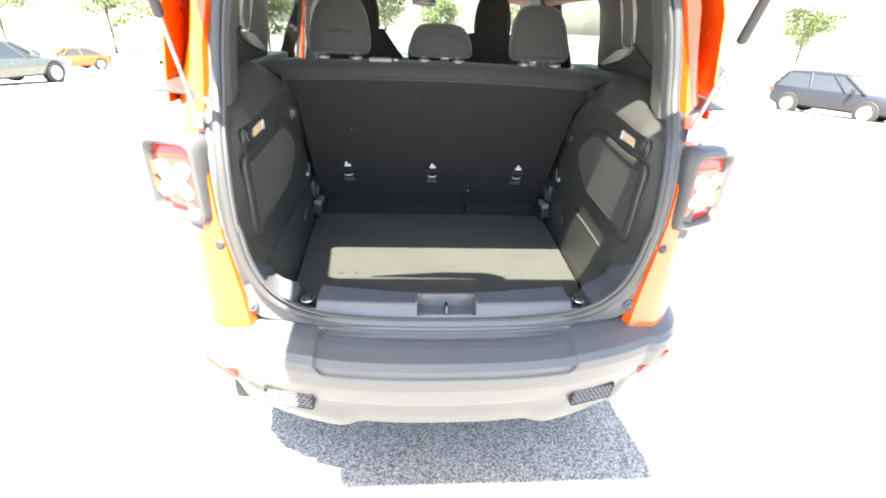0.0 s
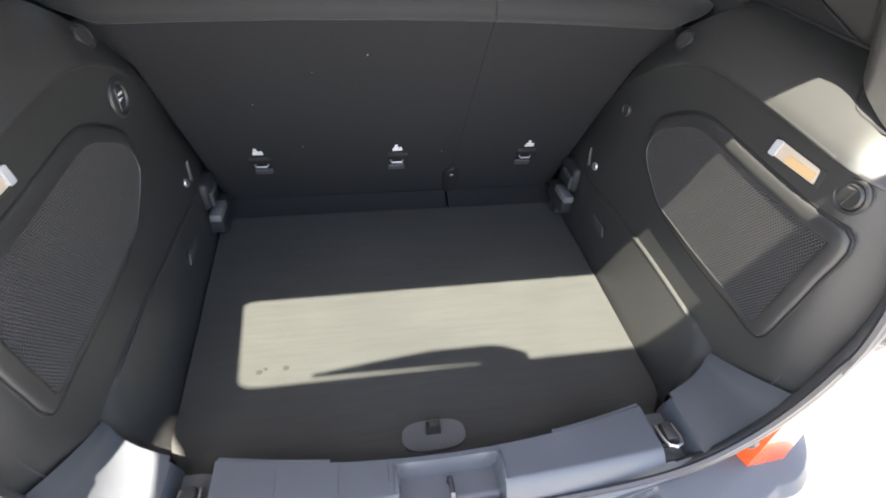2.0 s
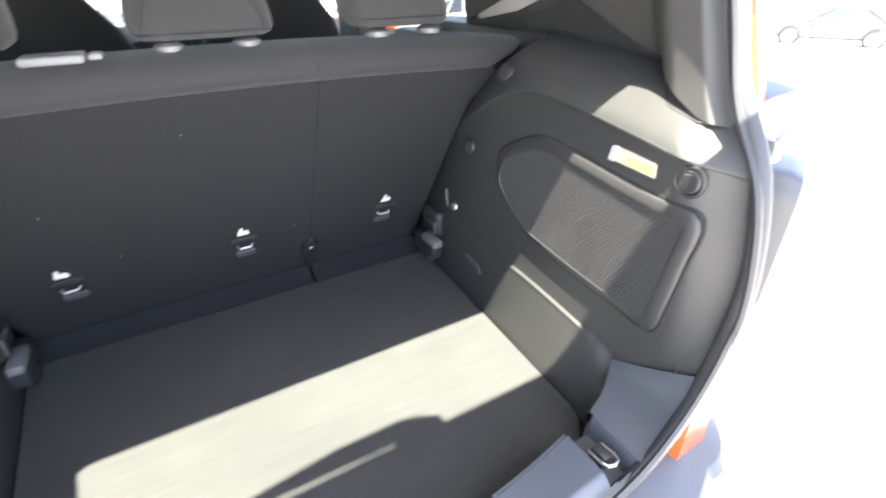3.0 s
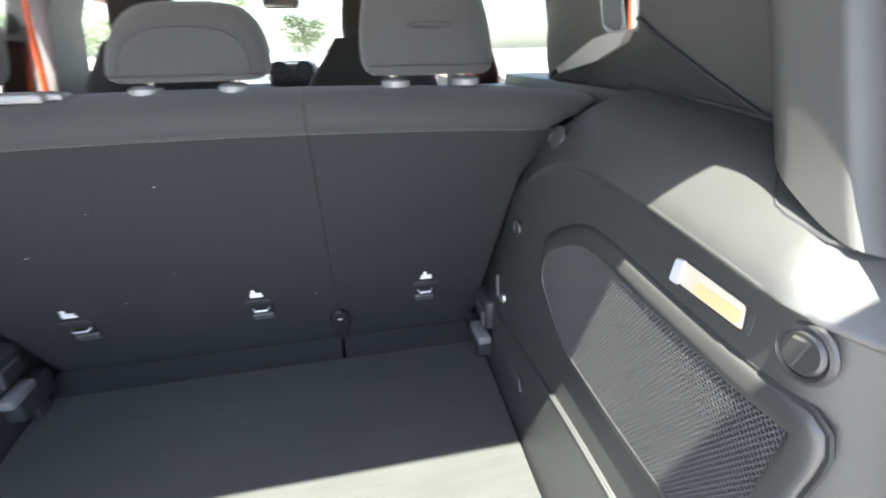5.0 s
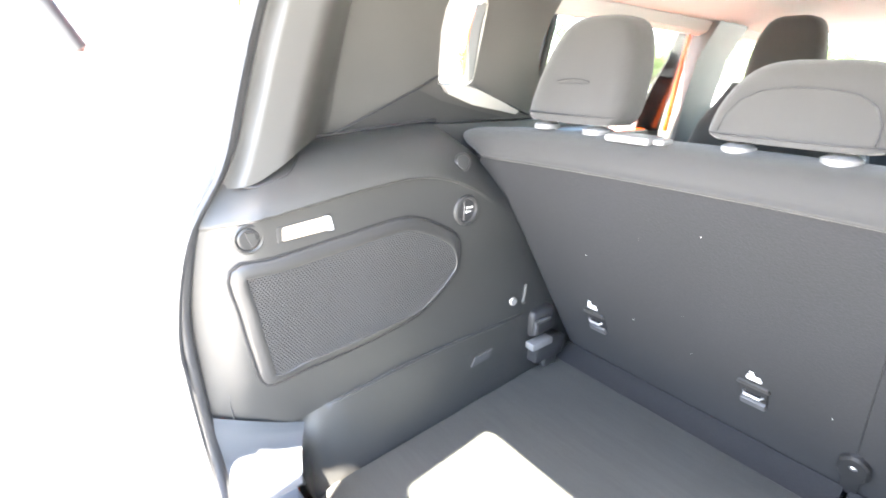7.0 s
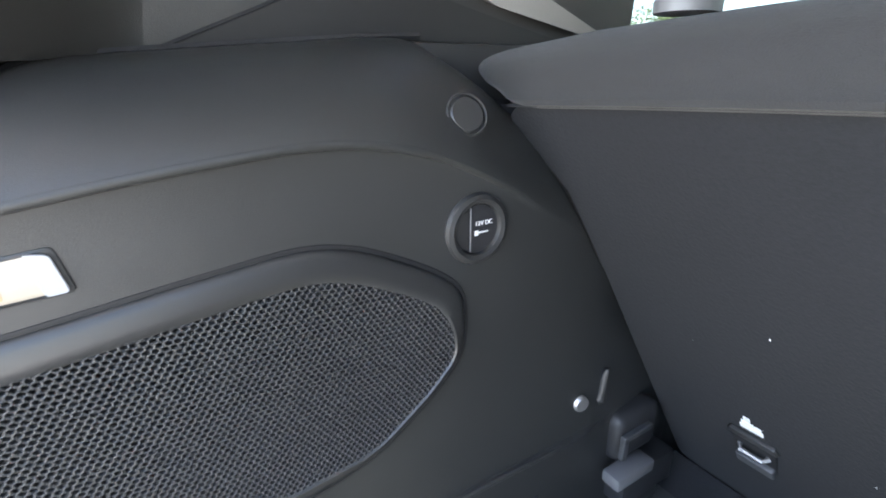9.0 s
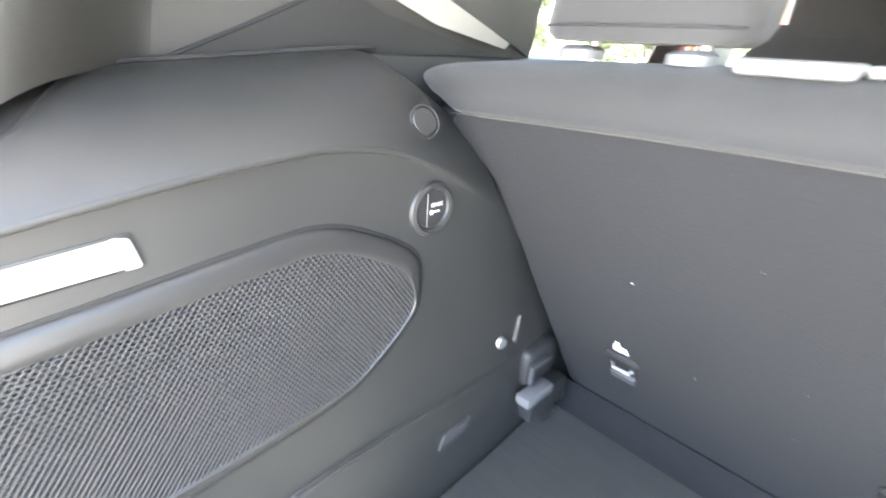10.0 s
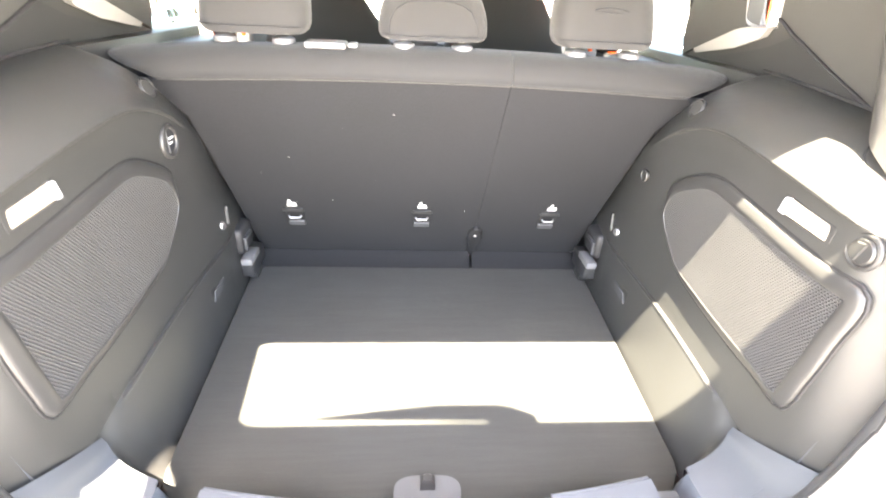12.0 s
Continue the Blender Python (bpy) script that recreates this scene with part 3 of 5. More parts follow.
def power_socket(s, trim):
    c = on_trim(s, 0.575, 1.166, 0.0035)
    n = Vector((-s, 0, 0.0))
    part("socket_ring", torus_ring(c, n, 0.0262, 0.0050), PLASTIC, trim, "black socket bezel")
    part("socket_cap", disc(c - n * 0.008, n, 0.0235, 0.009), RUBBER, trim, "black power socket cap")
    part("cap_recess", plate([c + n * 0.0006 + Vector((0, -0.010 - 0.012 * math.sin(math.pi * k / 10), 0.017 * math.cos(math.pi * k / 10))) for k in range(11)], n, 0.0012, 0.0008), PLASTIC, trim)
    part("socket_rib", box(min(c.x, c.x + n.x * 0.0022), max(c.x, c.x + n.x * 0.0022), c.y - 0.0080, c.y - 0.0068, c.z - 0.019, c.z + 0.019, 0.0005, 1), PALEGREY, trim)
    if s < 0:
        for text, dz, size in (("12V DC", 0.003, 0.0054),):
            fc = bpy.data.curves.new("socket_text", "FONT")
            fc.body, fc.size, fc.extrude, fc.align_x = text, size, 0.0003, "LEFT"
            tmp = bpy.data.objects.new("tmp", fc)
            scene.collection.objects.link(tmp)
            me = bpy.data.meshes.new_from_object(tmp)
            bpy.data.objects.remove(tmp)
            rot = Matrix(((0, 0, 1, c.x + 0.0015), (1, 0, 0, c.y - 0.003), (0, 1, 0, c.z + dz), (0, 0, 0, 1)))
            me.transform(rot)
            me.materials.append(WHITEPRINT)
            ob = new("socket_text", me)
            ob.parent = trim
            tagged(ob, "white 12V DC print")
        part("socket_symbol", join(box(c.x, c.x + 0.0016, c.y - 0.003, c.y + 0.001, c.z - 0.0058, c.z - 0.0012, 0.0004, 1),
                                   box(c.x, c.x + 0.0016, c.y + 0.001, c.y + 0.011, c.z - 0.0040, c.z - 0.0026, 0.0004, 1)), WHITEPRINT, trim, "white plug symbol")


def corner_fittings(s, trim):
    """The seat latch striker, its cover and the hook in the front corner of the bay."""
    c = Vector((s * 0.480, 0.735, 0.922))
    part("latch_stud", disc(c, (-s, -0.3, 0.1), 0.010, 0.016), STEEL, trim, "steel seat latch stud")
    h = Vector((s * 0.474, 0.772, 0.912))
    part("latch_rod", sweep([h + Vector((0, 0, -0.006)), h, h + Vector((-s * 0.001, 0.001, 0.010)), h + Vector((-s * 0.002, 0.004, 0.036)), h + Vector((-s * 0.002, 0.004, 0.042))], [0.006, 0.0085, 0.0055, 0.005, 0.003], 10), PLASTIC, trim, "black latch rod with a bulb foot")
    part("latch_cover", join(box(s * 0.480 - 0.026, s * 0.480 + 0.026, 0.795, 0.880, 0.806, 0.878, 0.014, 3), box(s * 0.464 - 0.022, s * 0.464 + 0.022, 0.805, 0.915, 0.735, 0.788, 0.008)), RUBBER, trim, "black latch cover")
    part("latch_lip", join(box(s * 0.450 - 0.004, s * 0.450 + 0.004, 0.796, 0.806, 0.820, 0.854, 0.002), box(s * 0.450 - 0.004, s * 0.450 + 0.004, 0.796, 0.852, 0.848, 0.857, 0.002)), DARKTRIM, trim, "worn grey latch edge")
    part("latch_ledge", box(s * 0.450 - 0.014, s * 0.450 + 0.014, 0.782, 0.855, 0.784, 0.803, 0.004), PALEGREY, trim, "grey latch ledge")
    part("latch_foot", box(s * 0.462 - 0.012, s * 0.462 + 0.012, 0.850, 0.900, 0.704, 0.738, 0.006), PLASTIC, trim)
    part("net_slot", box(s * 0.471 - 0.006, s * 0.471 + 0.006, 0.598, 0.674, 0.793, 0.832, 0.004), PLASTIC, trim)
    part("net_slot_plate", loft([[Vector((s * x, y, z)) for y, z in ((0.606, 0.797), (0.660, 0.802), (0.668, 0.824), (0.616, 0.819))] for x in (0.4655, 0.4625)]), DARKTRIM, trim, "grey net slot plate")


trims = {}
for s in (-1, 1):
    trims[s] = side_trim(s)
    crease_bead(s, trims[s])
    speaker_grille(s, trims[s])
    courtesy_lamp(s, trims[s])
    trim_knob(s, trims[s])
    if s < 0:
        power_socket(s, trims[s])
    else:
        cc = on_trim(s, 0.664, 1.094, 0.0035)
        part("trim_clip", join(torus_ring(cc, (-s, 0, 0), 0.012, 0.0028, 20), disc(cc - Vector((-s * 0.006, 0, 0)), (-s, 0, 0), 0.011, 0.007, 20, 0.002)), PLASTIC, trims[s], "small round black clip")
    corner_fittings(s, trims[s])
    cap = min((v.co for v in trims[s].data.vertices if abs(v.co.x) < 0.56), key=lambda p: (p.y - 0.574) ** 2 + (p.z - 1.257) ** 2 + 0.3 * (abs(p.x) - 0.49) ** 2)
    cap = Vector((cap.x, 0.574, 1.257))
    cap_way = Vector((-s, -0.1, 0.45)).normalized()
    part("screw_cap", join(disc(cap - cap_way * 0.006, cap_way, 0.0165, 0.0075), torus_ring(cap + cap_way * 0.0005, cap_way, 0.0172, 0.0012)), PLASTIC, trims[s], "round black screw cap")

# ---- load sill with its pockets
def sill_z(x, y):
    ax = abs(x)
    low = curve(ax, [(0.0, 0.699), (0.20, 0.702), (0.33, 0.712), (0.42, 0.737), (0.45, 0.750)])
    z = 0.755 - (0.755 - low) * smoothstep(0.062, 0.018, y - 0.10 * x * x)
    pocket = smoothstep(0.086, 0.080, ax) * smoothstep(0.041, 0.046, y) * smoothstep(0.104, 0.099, y)
    z -= 0.032 * pocket
    ring = smoothstep(0.434, 0.430, ax) * smoothstep(0.368, 0.372, ax) * smoothstep(0.056, 0.062, y)
    z -= 0.042 * ring
    return z


def sill_point(u, v):
    x = -0.443 + 0.886 * u
    ax = abs(x)
    y0 = rim_y(ax, 0.72) - 0.004
    end = 0.112 + 0.043 * min(1.0, (ax / 0.40) ** 2)
    y = y0 + (end - y0) * v
    return (x, y, sill_z(x, y))


def sill_edge(x, d):
    return Vector((x, 0.112 + 0.043 * min(1.0, (abs(x) / 0.40) ** 2) + d, 0.7525))


sill = part("load_sill", tail(sheet(sill_point, 260, 44, 0.03, (0, 0.3, -1))), SILLMAT, car, "charcoal plastic load sill")



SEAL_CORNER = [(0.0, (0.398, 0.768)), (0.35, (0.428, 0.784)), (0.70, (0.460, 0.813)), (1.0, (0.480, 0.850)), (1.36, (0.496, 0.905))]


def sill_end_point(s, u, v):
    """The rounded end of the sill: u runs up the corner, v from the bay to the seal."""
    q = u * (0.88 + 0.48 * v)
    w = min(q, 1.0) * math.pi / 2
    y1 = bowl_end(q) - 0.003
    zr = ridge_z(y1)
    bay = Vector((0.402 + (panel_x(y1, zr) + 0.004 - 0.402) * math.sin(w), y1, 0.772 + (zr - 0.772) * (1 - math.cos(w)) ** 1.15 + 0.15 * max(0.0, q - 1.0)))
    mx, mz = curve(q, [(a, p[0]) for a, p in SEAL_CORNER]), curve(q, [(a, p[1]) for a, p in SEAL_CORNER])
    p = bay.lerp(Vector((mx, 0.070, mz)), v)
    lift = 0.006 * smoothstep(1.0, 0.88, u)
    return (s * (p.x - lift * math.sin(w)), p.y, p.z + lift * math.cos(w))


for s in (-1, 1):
    # Paler than the trim it continues: skylight put into the colour.
    part("sill_end", sheet(lambda u, v: sill_end_point(s, u, v), 20, 24, 0.003, (s, 0, -1)), SILLMAT, sill, "rounded sill end, trim plastic lightened as if skylit")
for s in (-1, 1):
    part("sill_lip", tail(sweep([sill_edge(s * (0.19 + 0.0175 * k), 0.004) for k in range(11)], 0.0030, 6, flat=0.5)), SILLMAT, sill, "raised dark lip along the sill")
for x, y0, y1 in ((-0.272, 0.078, 0.118), (-0.176, 0.072, 0.112), (-0.098, 0.082, 0.110)):
    part("scuff", tail(box(x - 0.0009, x + 0.0009, y0, y1, 0.7545, 0.7556, 0.0003, 1)), DARKTRIM, sill, "thin dark scuff")
part("latch_striker", tail(sweep([(0.0, 0.052, 0.705), (0.0, 0.052, 0.734), (0.0, 0.058, 0.742), (0.0, 0.078, 0.742), (0.0, 0.084, 0.734), (0.0, 0.084, 0.705)], 0.0045, 8, up=(1, 0, 0))), DARKSTEEL, sill, "dark steel tailgate striker")

for s in (-1, 1):
    part("pocket_rim", tail(box(s * 0.087 - 0.003, s * 0.087 + 0.003, 0.060, 0.104, 0.750, 0.757, 0.001)), SILLMAT, sill)
    c = Vector((s * 0.400, 0.098, 0.742))
    part("tie_down_ring", tail(sweep([c + Vector((-0.015, 0.018, 0.000)), c + Vector((-0.016, -0.008, 0.004)), c + Vector((-0.012, -0.019, 0.005)), c + Vector((0.0, -0.023, 0.005)), c + Vector((0.012, -0.019, 0.005)),
                                 c + Vector((0.016, -0.008, 0.004)), c + Vector((0.015, 0.018, 0.000))], 0.0028, 8)), CHROME, sill, "chrome tie-down ring")
    part("tie_down_base", tail(box(c.x - 0.011, c.x + 0.011, c.y - 0.012, c.y + 0.020, 0.729, 0.752, 0.005)), PLASTIC, sill)
    bc = Vector((s * 0.548, rim_y(0.548, 0.742) + 0.010, 0.742))
    part("sill_buffer", tail(join(disc(bc, (0, -1, 0.17), 0.0145, 0.004), torus_ring(bc + Vector((0, -0.003, 0)), (0, -1, 0.17), 0.0145, 0.002), disc(bc + Vector((0, -0.003, 0)), (0, -1, 0.17), 0.007, 0.006, 16, 0.002))), DARKTRIM, car, "round grey tailgate buffer")
    bb = Vector((s * 0.606, 0.066, 0.922))
    part("body_buffer", tail(join(disc(bb, (s * 0.2, -1, 0.05), 0.012, 0.005), torus_ring(bb, (s * 0.2, -1, 0.05), 0.012, 0.003))), RUBBER, car, "small round body plug")
    part("buffer_mount", tail(disc(bb + Vector((0, 0.010, 0)), (s * 0.2, -1, 0.05), 0.020, 0.010, 24, 0.006)), ORANGE, car, "orange boss round a body plug")

# ---- the body's painted panels
def quarter(s):
    """The painted corner panel from the opening round to the flank."""
    prof = [(0.545, 0.665, 0.058), (0.548, 0.70, 0.060), (0.560, 0.78, 0.064), (0.580, 0.90, 0.066), (0.595, 1.00, 0.070), (0.602, 1.10, 0.078), (0.606, 1.22, 0.118), (0.605, 1.38, 0.172), (0.585, 1.50, 0.205), (0.56, 1.585, 0.23)]
    out = [0.79, 0.795, 0.81, 0.81, 0.805, 0.80, 0.775, 0.715, 0.675, 0.635]
    rows = []
    for (x, z, y), xo in zip(prof, out):
        xf = min(0.634, x + 0.01 + 0.45 * (xo - x - 0.01))
        r = [Vector((x - 0.005, y + 0.02, z)), Vector((x + 0.008, y - 0.004, z)), Vector((xf, y, z))]
        for k in range(1, 7):
            t = k / 6
            a = t * math.pi / 2
            r.append(Vector((xf + (xo - xf) * math.sin(a) ** 1.15, y + 0.42 * (1 - math.cos(a)) ** 0.8, z)))
        r.append(Vector((xo + 0.012, y + 0.75, z)))
        r.append(Vector((xo + 0.016, y + 1.05, z)))
        rows.append(r)
    k = len(rows[0])
    vs = [Vector((s * p.x, p.y, p.z)) for r in rows for p in r]
    fs = [(i * k + a, i * k + a + 1, (i + 1) * k + a + 1, (i + 1) * k + a) for i in range(len(rows) - 1) for a in range(k - 1) if not (i >= 6 and a >= 7)]
    return part("quarter_panel", tail((vs, fs)), ORANGE, car, "glossy orange rear quarter panel")


def tail_light(s):
    c = Vector((s * 0.680, 0.112, 1.085))
    turn = Matrix.Rotation(s * radians(27), 4, "Z")
    def at(x, z, d):
        return c + turn @ Vector((s * x, d, z))
    outer = [(-0.081, -0.112), (0.066, -0.103), (0.073, 0.104), (-0.074, 0.110)]
    ring = lambda q, d: round_outline([at(x * q, z * q, d) for x, z in outer], 0.036 * q, 6)
    housing = part("tail_light", tail(loft([ring(0.80, 0.11), ring(1.02, 0.02), ring(1.02, -0.010), ring(0.95, -0.026), ring(0.86, -0.030), ring(0.79, -0.024), ring(0.76, -0.006)], caps=False)), LAMPFRAME, car, "square tail light in a grey rounded frame")
    part("lens", tail(loft([ring(0.78, 0.004), ring(0.77, -0.008), ring(0.6, -0.016), ring(0.3, -0.019)])), REDLENS, housing, "red lamp lens")
    # the clear cross: four soft arms that widen outwards from a round middle
    pts = []
    for k in range(48):
        a = 2 * math.pi * k / 48
        r = 0.027 + 0.032 * abs(math.sin(2 * a)) ** 1.6
        pts.append(at(r * math.cos(a), r * math.sin(a), 0))
    rise = lambda q, d: [c + (p - c) * q + turn @ Vector((0, d, 0)) for p in pts]
    part("lens_cross", tail(loft([rise(1.0, -0.014), rise(0.98, -0.021), rise(0.85, -0.024), rise(0.4, -0.025)])), WHITELENS, housing, "clear cross-shaped lens")
    for b in (-1, 1):
        part("amber_lens", tail(plate(round_outline([at(0.062 + 0.02 * p, b * 0.022 + 0.016 * q, -0.014) for p, q in ((-0.6, -1), (0.4, -1), (0.4, 1), (-0.6, 1))], 0.006), turn @ Vector((0, -1, 0)), 0.005, 0.002)), AMBERLENS, housing, "amber indicator lens")
    base = [(s * 0.590, 0.10, 0.960), (s * 0.66, 0.11, 0.950), (s * 0.672, 0.13, 1.170), (s * 0.600, 0.14, 1.205)]
    part("lamp_base", tail(loft([round_outline(base, 0.015), round_outline([Vector(p) + Vector((s * 0.004, -0.035, 0)) for p in base], 0.015)])), DARKTRIM, housing, "dark grey lamp base")


for s in (-1, 1):
    quarter(s)
    tail_light(s)
    part("lamp_shelf", tail(box(min(s * 0.60, s * 0.70), max(s * 0.60, s * 0.70), 0.13, 0.26, 1.165, 1.19, 0.010)), RUBBER, car)

# ---- rear bumper
BUMP = [(0.06, 0.702), (0.02, 0.702), (0.008, 0.699), (0.004, 0.693), (-0.004, 0.692), (-0.05, 0.682), (-0.095, 0.668), (-0.110, 0.654), (-0.113, 0.632), (-0.105, 0.585), (-0.084, 0.525), (-0.078, 0.515), (-0.070, 0.472), (-0.062, 0.440), (-0.042, 0.429), (0.2, 0.422)]


def bumper_point(u, v):
    e = 2 * u - 1
    th = max(0.0, (abs(e) - 0.8) / 0.2) * radians(85)
    x = math.copysign(0.615 * min(abs(e), 0.8) / 0.8 + 0.142 * math.sin(th), e)
    q = v * (len(BUMP) - 1)
    i = min(int(q), len(BUMP) - 2)
    t = q - i
    y = BUMP[i][0] + (BUMP[i + 1][0] - BUMP[i][0]) * t
    z = BUMP[i][1] + (BUMP[i + 1][1] - BUMP[i][1]) * t
    ax = abs(x)
    bow = 0.10 * (min(ax, 0.6) / 0.6) ** 2.6 + 0.32 * (1 - math.cos(th))
    x *= 1 - 0.14 * smoothstep(0.60, 0.40, z)
    dent = smoothstep(0.366, 0.352, ax + 0.9 * max(0, 0.652 - z)) * smoothstep(0.622, 0.644, z) * smoothstep(0.000, -0.010, y)
    groove = smoothstep(0.010, 0.004, abs(y + 0.016 - 0.006 * (ax / 0.36) ** 2)) * smoothstep(0.36, 0.34, ax)
    rim = 0.006 * smoothstep(0.52, 0.72, ax)
    z -= 0.028 * smoothstep(0.26, 0.36, ax) * smoothstep(0.50, 0.462, z)
    return (x, y + 0.018 + bow + 0.008 * dent, z - 0.011 * dent - 0.006 * groove + rim * (1 if z > 0.6 else 0))


bumper = part("rear_bumper", tail(sheet(bumper_point, 220, 180, 0.006, (0, 0.4, -0.3))), BUMPER, car, "grey textured plastic rear bumper")


def bumper_at(x, z, d):
    """A point d proud of the bumper's face, at about x and z."""
    lo, hi = 8 / (len(BUMP) - 1), 13.0 / (len(BUMP) - 1)
    for _ in range(24):
        mid = (lo + hi) / 2
        lo, hi = (mid, hi) if bumper_point(0.5, mid)[2] > z else (lo, mid)
    v, a, b = lo, 0.5, 1.0
    for _ in range(24):
        mid = (a + b) / 2
        a, b = (mid, b) if bumper_point(mid, v)[0] < abs(x) else (a, mid)
    p = bumper_point(a, v)
    return Vector((x, p[1] - d, z))


for s in (-1, 1):
    face = lambda x, z, d: Vector((s * x, -0.036 + 0.30 * (x - 0.383) - d, z))
    outline = [(0.380, 0.487), (0.516, 0.478), (0.524, 0.522), (0.380, 0.544)]
    ring = lambda q, d: round_outline([face(0.452 + (x - 0.452) * q, 0.508 + (z - 0.508) * q, d) for x, z in outline], 0.006, 3)
    vent = part("bumper_vent", tail(loft([ring(1.0, -0.09), ring(1.06, -0.004), ring(1.04, 0.001), ring(0.98, 0.001), ring(0.97, -0.003)], caps=True)), HOLE, bumper, "dark honeycomb bumper vent")
    for r in range(5):
        for k in range(9):
            a, b = 0.389 + k * 0.0146 + 0.0073 * (r % 2), 0.497 + r * 0.0088 - 0.12 * k * 0.0150
            p = [face(a + 0.0076 * math.cos(w), b + 0.0050 * math.sin(w), 0.001) for w in (2 * math.pi * m / 6 for m in range(6))]
            part("vent_cell", tail(sweep(p, 0.0015, 4, closed=True, up=(0, 1, 0))), PALEGREY, vent, smooth=False)
    rf = [bumper_at(s * x, z, 0.004) for x, z in ((0.60, 0.545), (0.665, 0.60), (0.675, 0.625), (0.595, 0.568))]
    part("reflector", tail(plate(round_outline(rf, 0.006, 2), (s * 0.35, -1, 0), 0.006, 0.002)), REDLENS, bumper, "red bumper reflector")
    part("bumper_seam", tail(sweep([(s * 0.59, 0.075, 0.71), (s * 0.65, 0.11, 0.722), (s * 0.72, 0.22, 0.728)], 0.003, 6)), RUBBER, bumper)

# ---- tailgate, raised
GATE_TILT = radians(33)
HINGE = Vector((0, 0.290, 1.622))


def gate(x, v, h=0.0):
    """A point of the raised tailgate: v metres from the hinge, h above its outer skin's middle."""
    return HINGE + Vector((x, -v * math.cos(GATE_TILT) + h * -math.sin(GATE_TILT) * -1, v * math.sin(GATE_TILT) + h * math.cos(GATE_TILT)))


# Unseen outlines, lopsided and with one corner cut to shape the sun patches.
gate_out = [(-0.56, 0.0), (0.56, 0.0), (0.60, 0.22), (0.585, 0.74), (0.556, 0.81), (0.550, 0.98), (0.550, 1.25), (0.545, 1.465), (0.530, 1.505), (-0.575, 1.505), (-0.590, 1.465), (-0.575, 1.25), (-0.550, 0.98), (-0.556, 0.81), (-0.585, 0.74), (-0.60, 0.22)]
gate_hole = [(-0.485, 0.202), (0.515, 0.202), (0.515, 0.548), (0.392, 0.560), (0.345, 0.640), (-0.485, 0.640)]
gate_wide = [(-0.530, 0.135), (0.530, 0.135), (0.530, 0.680), (-0.530, 0.680)]


def ring_pts(poly, r, n, h):
    """n points at even angles round a rounded outline, so that rings of different outlines can be joined."""
    rough = round_outline([Vector((x, v, 0)) for x, v in poly], r, 6)
    dense = []
    for a, b in zip(rough, rough[1:] + rough[:1]):
        dense += [a.lerp(b, k / 12) for k in range(12)]
    c = Vector((0, 0.42, 0))
    out = []
    for k in range(n):
        w = 2 * math.pi * k / n
        d = Vector((math.cos(w), math.sin(w), 0))
        best = max(dense, key=lambda p: (p - c).normalized().dot(d))
        out.append(gate(best.x, best.y, h))
    return out


N = 160
tailgate = part("tailgate", loft([ring_pts(gate_hole, 0.038, N, 0.008), ring_pts(gate_hole, 0.038, N, 0.012), ring_pts(gate_wide, 0.06, N, 0.02), ring_pts(gate_out, 0.05, N, 0.03), ring_pts(gate_out, 0.05, N, -0.01), ring_pts(gate_wide, 0.06, N, -0.01), ring_pts(gate_hole, 0.038, N, 0.008)], caps=False),
                ORANGE, car, "raised orange tailgate")
gate_in = [(x * 0.965, 0.03 + v * 0.955) for x, v in gate_out]
part("inner_panel", loft([ring_pts(gate_hole, 0.038, N, 0.004), ring_pts(gate_hole, 0.038, N, -0.014), ring_pts(gate_wide, 0.06, N, -0.022), ring_pts(gate_in, 0.05, N, -0.024), ring_pts(gate_in, 0.05, N, -0.0105)], caps=False), PILLAR, tailgate, "charcoal inner trim of the tailgate")
pane = loft([ring_pts(gate_hole, 0.038, N, 0.0085), ring_pts(gate_hole, 0.038, N, 0.0115)])
part("rear_pane", pane, PANE_DARK, tailgate, "tinted rear window pane")
# Unseen flat sheet, cut to the hump-shaped shadow it throws on the floor.
hump = [(-0.35, 0.604), (-0.22, 0.575), (-0.11, 0.555), (0.01, 0.555), (0.04, 0.567), (0.08, 0.603), (0.08, 0.645), (-0.02, 0.645), (-0.02, 0.619), (-0.34, 0.607)]
part("wiper_motor_cover", loft([[gate(x, v, 0.001) for x, v in hump], [gate(x, v, 0.0075) for x, v in hump]]), PLASTIC, tailgate, "black wiper motor cover")
part("wiper", sweep([gate(0.03, 0.688, 0.034), gate(-0.07, 0.690, 0.038), gate(-0.38, 0.688, 0.032)], 0.006, 6), RUBBER, tailgate, "black rear wiper")
for s in (-1, 1):
    a, b = Vector((s * 0.568, 0.125, 1.222)), gate(s * 0.560, 0.62, -0.005)
    rod = part("gas_strut", sweep([a, a.lerp(b, 0.30)], 0.0042, 8), STEEL, car, "gas strut with a steel rod")
    part("strut_barrel", sweep([a.lerp(b, 0.28), a.lerp(b, 0.285), a.lerp(b, 0.98), b], [0.006, 0.0105, 0.0105, 0.005], 10), RUBBER, rod, "black strut barrel")
    part("strut_socket", join(box(a.x - 0.010, a.x + 0.010, a.y - 0.012, a.y + 0.012, a.z - 0.016, a.z + 0.014, 0.004), sweep([a, a + Vector((-s * 0.02, 0.03, 0))], 0.006, 8)), STEEL, rod, "steel ball socket")

# ---- upper side trims, pillars, windows, roof
def side_x(z):
    return 0.622 - 0.13 * max(0.0, z - 1.28) - 1.1 * max(0.0, z - 1.50) ** 1.4


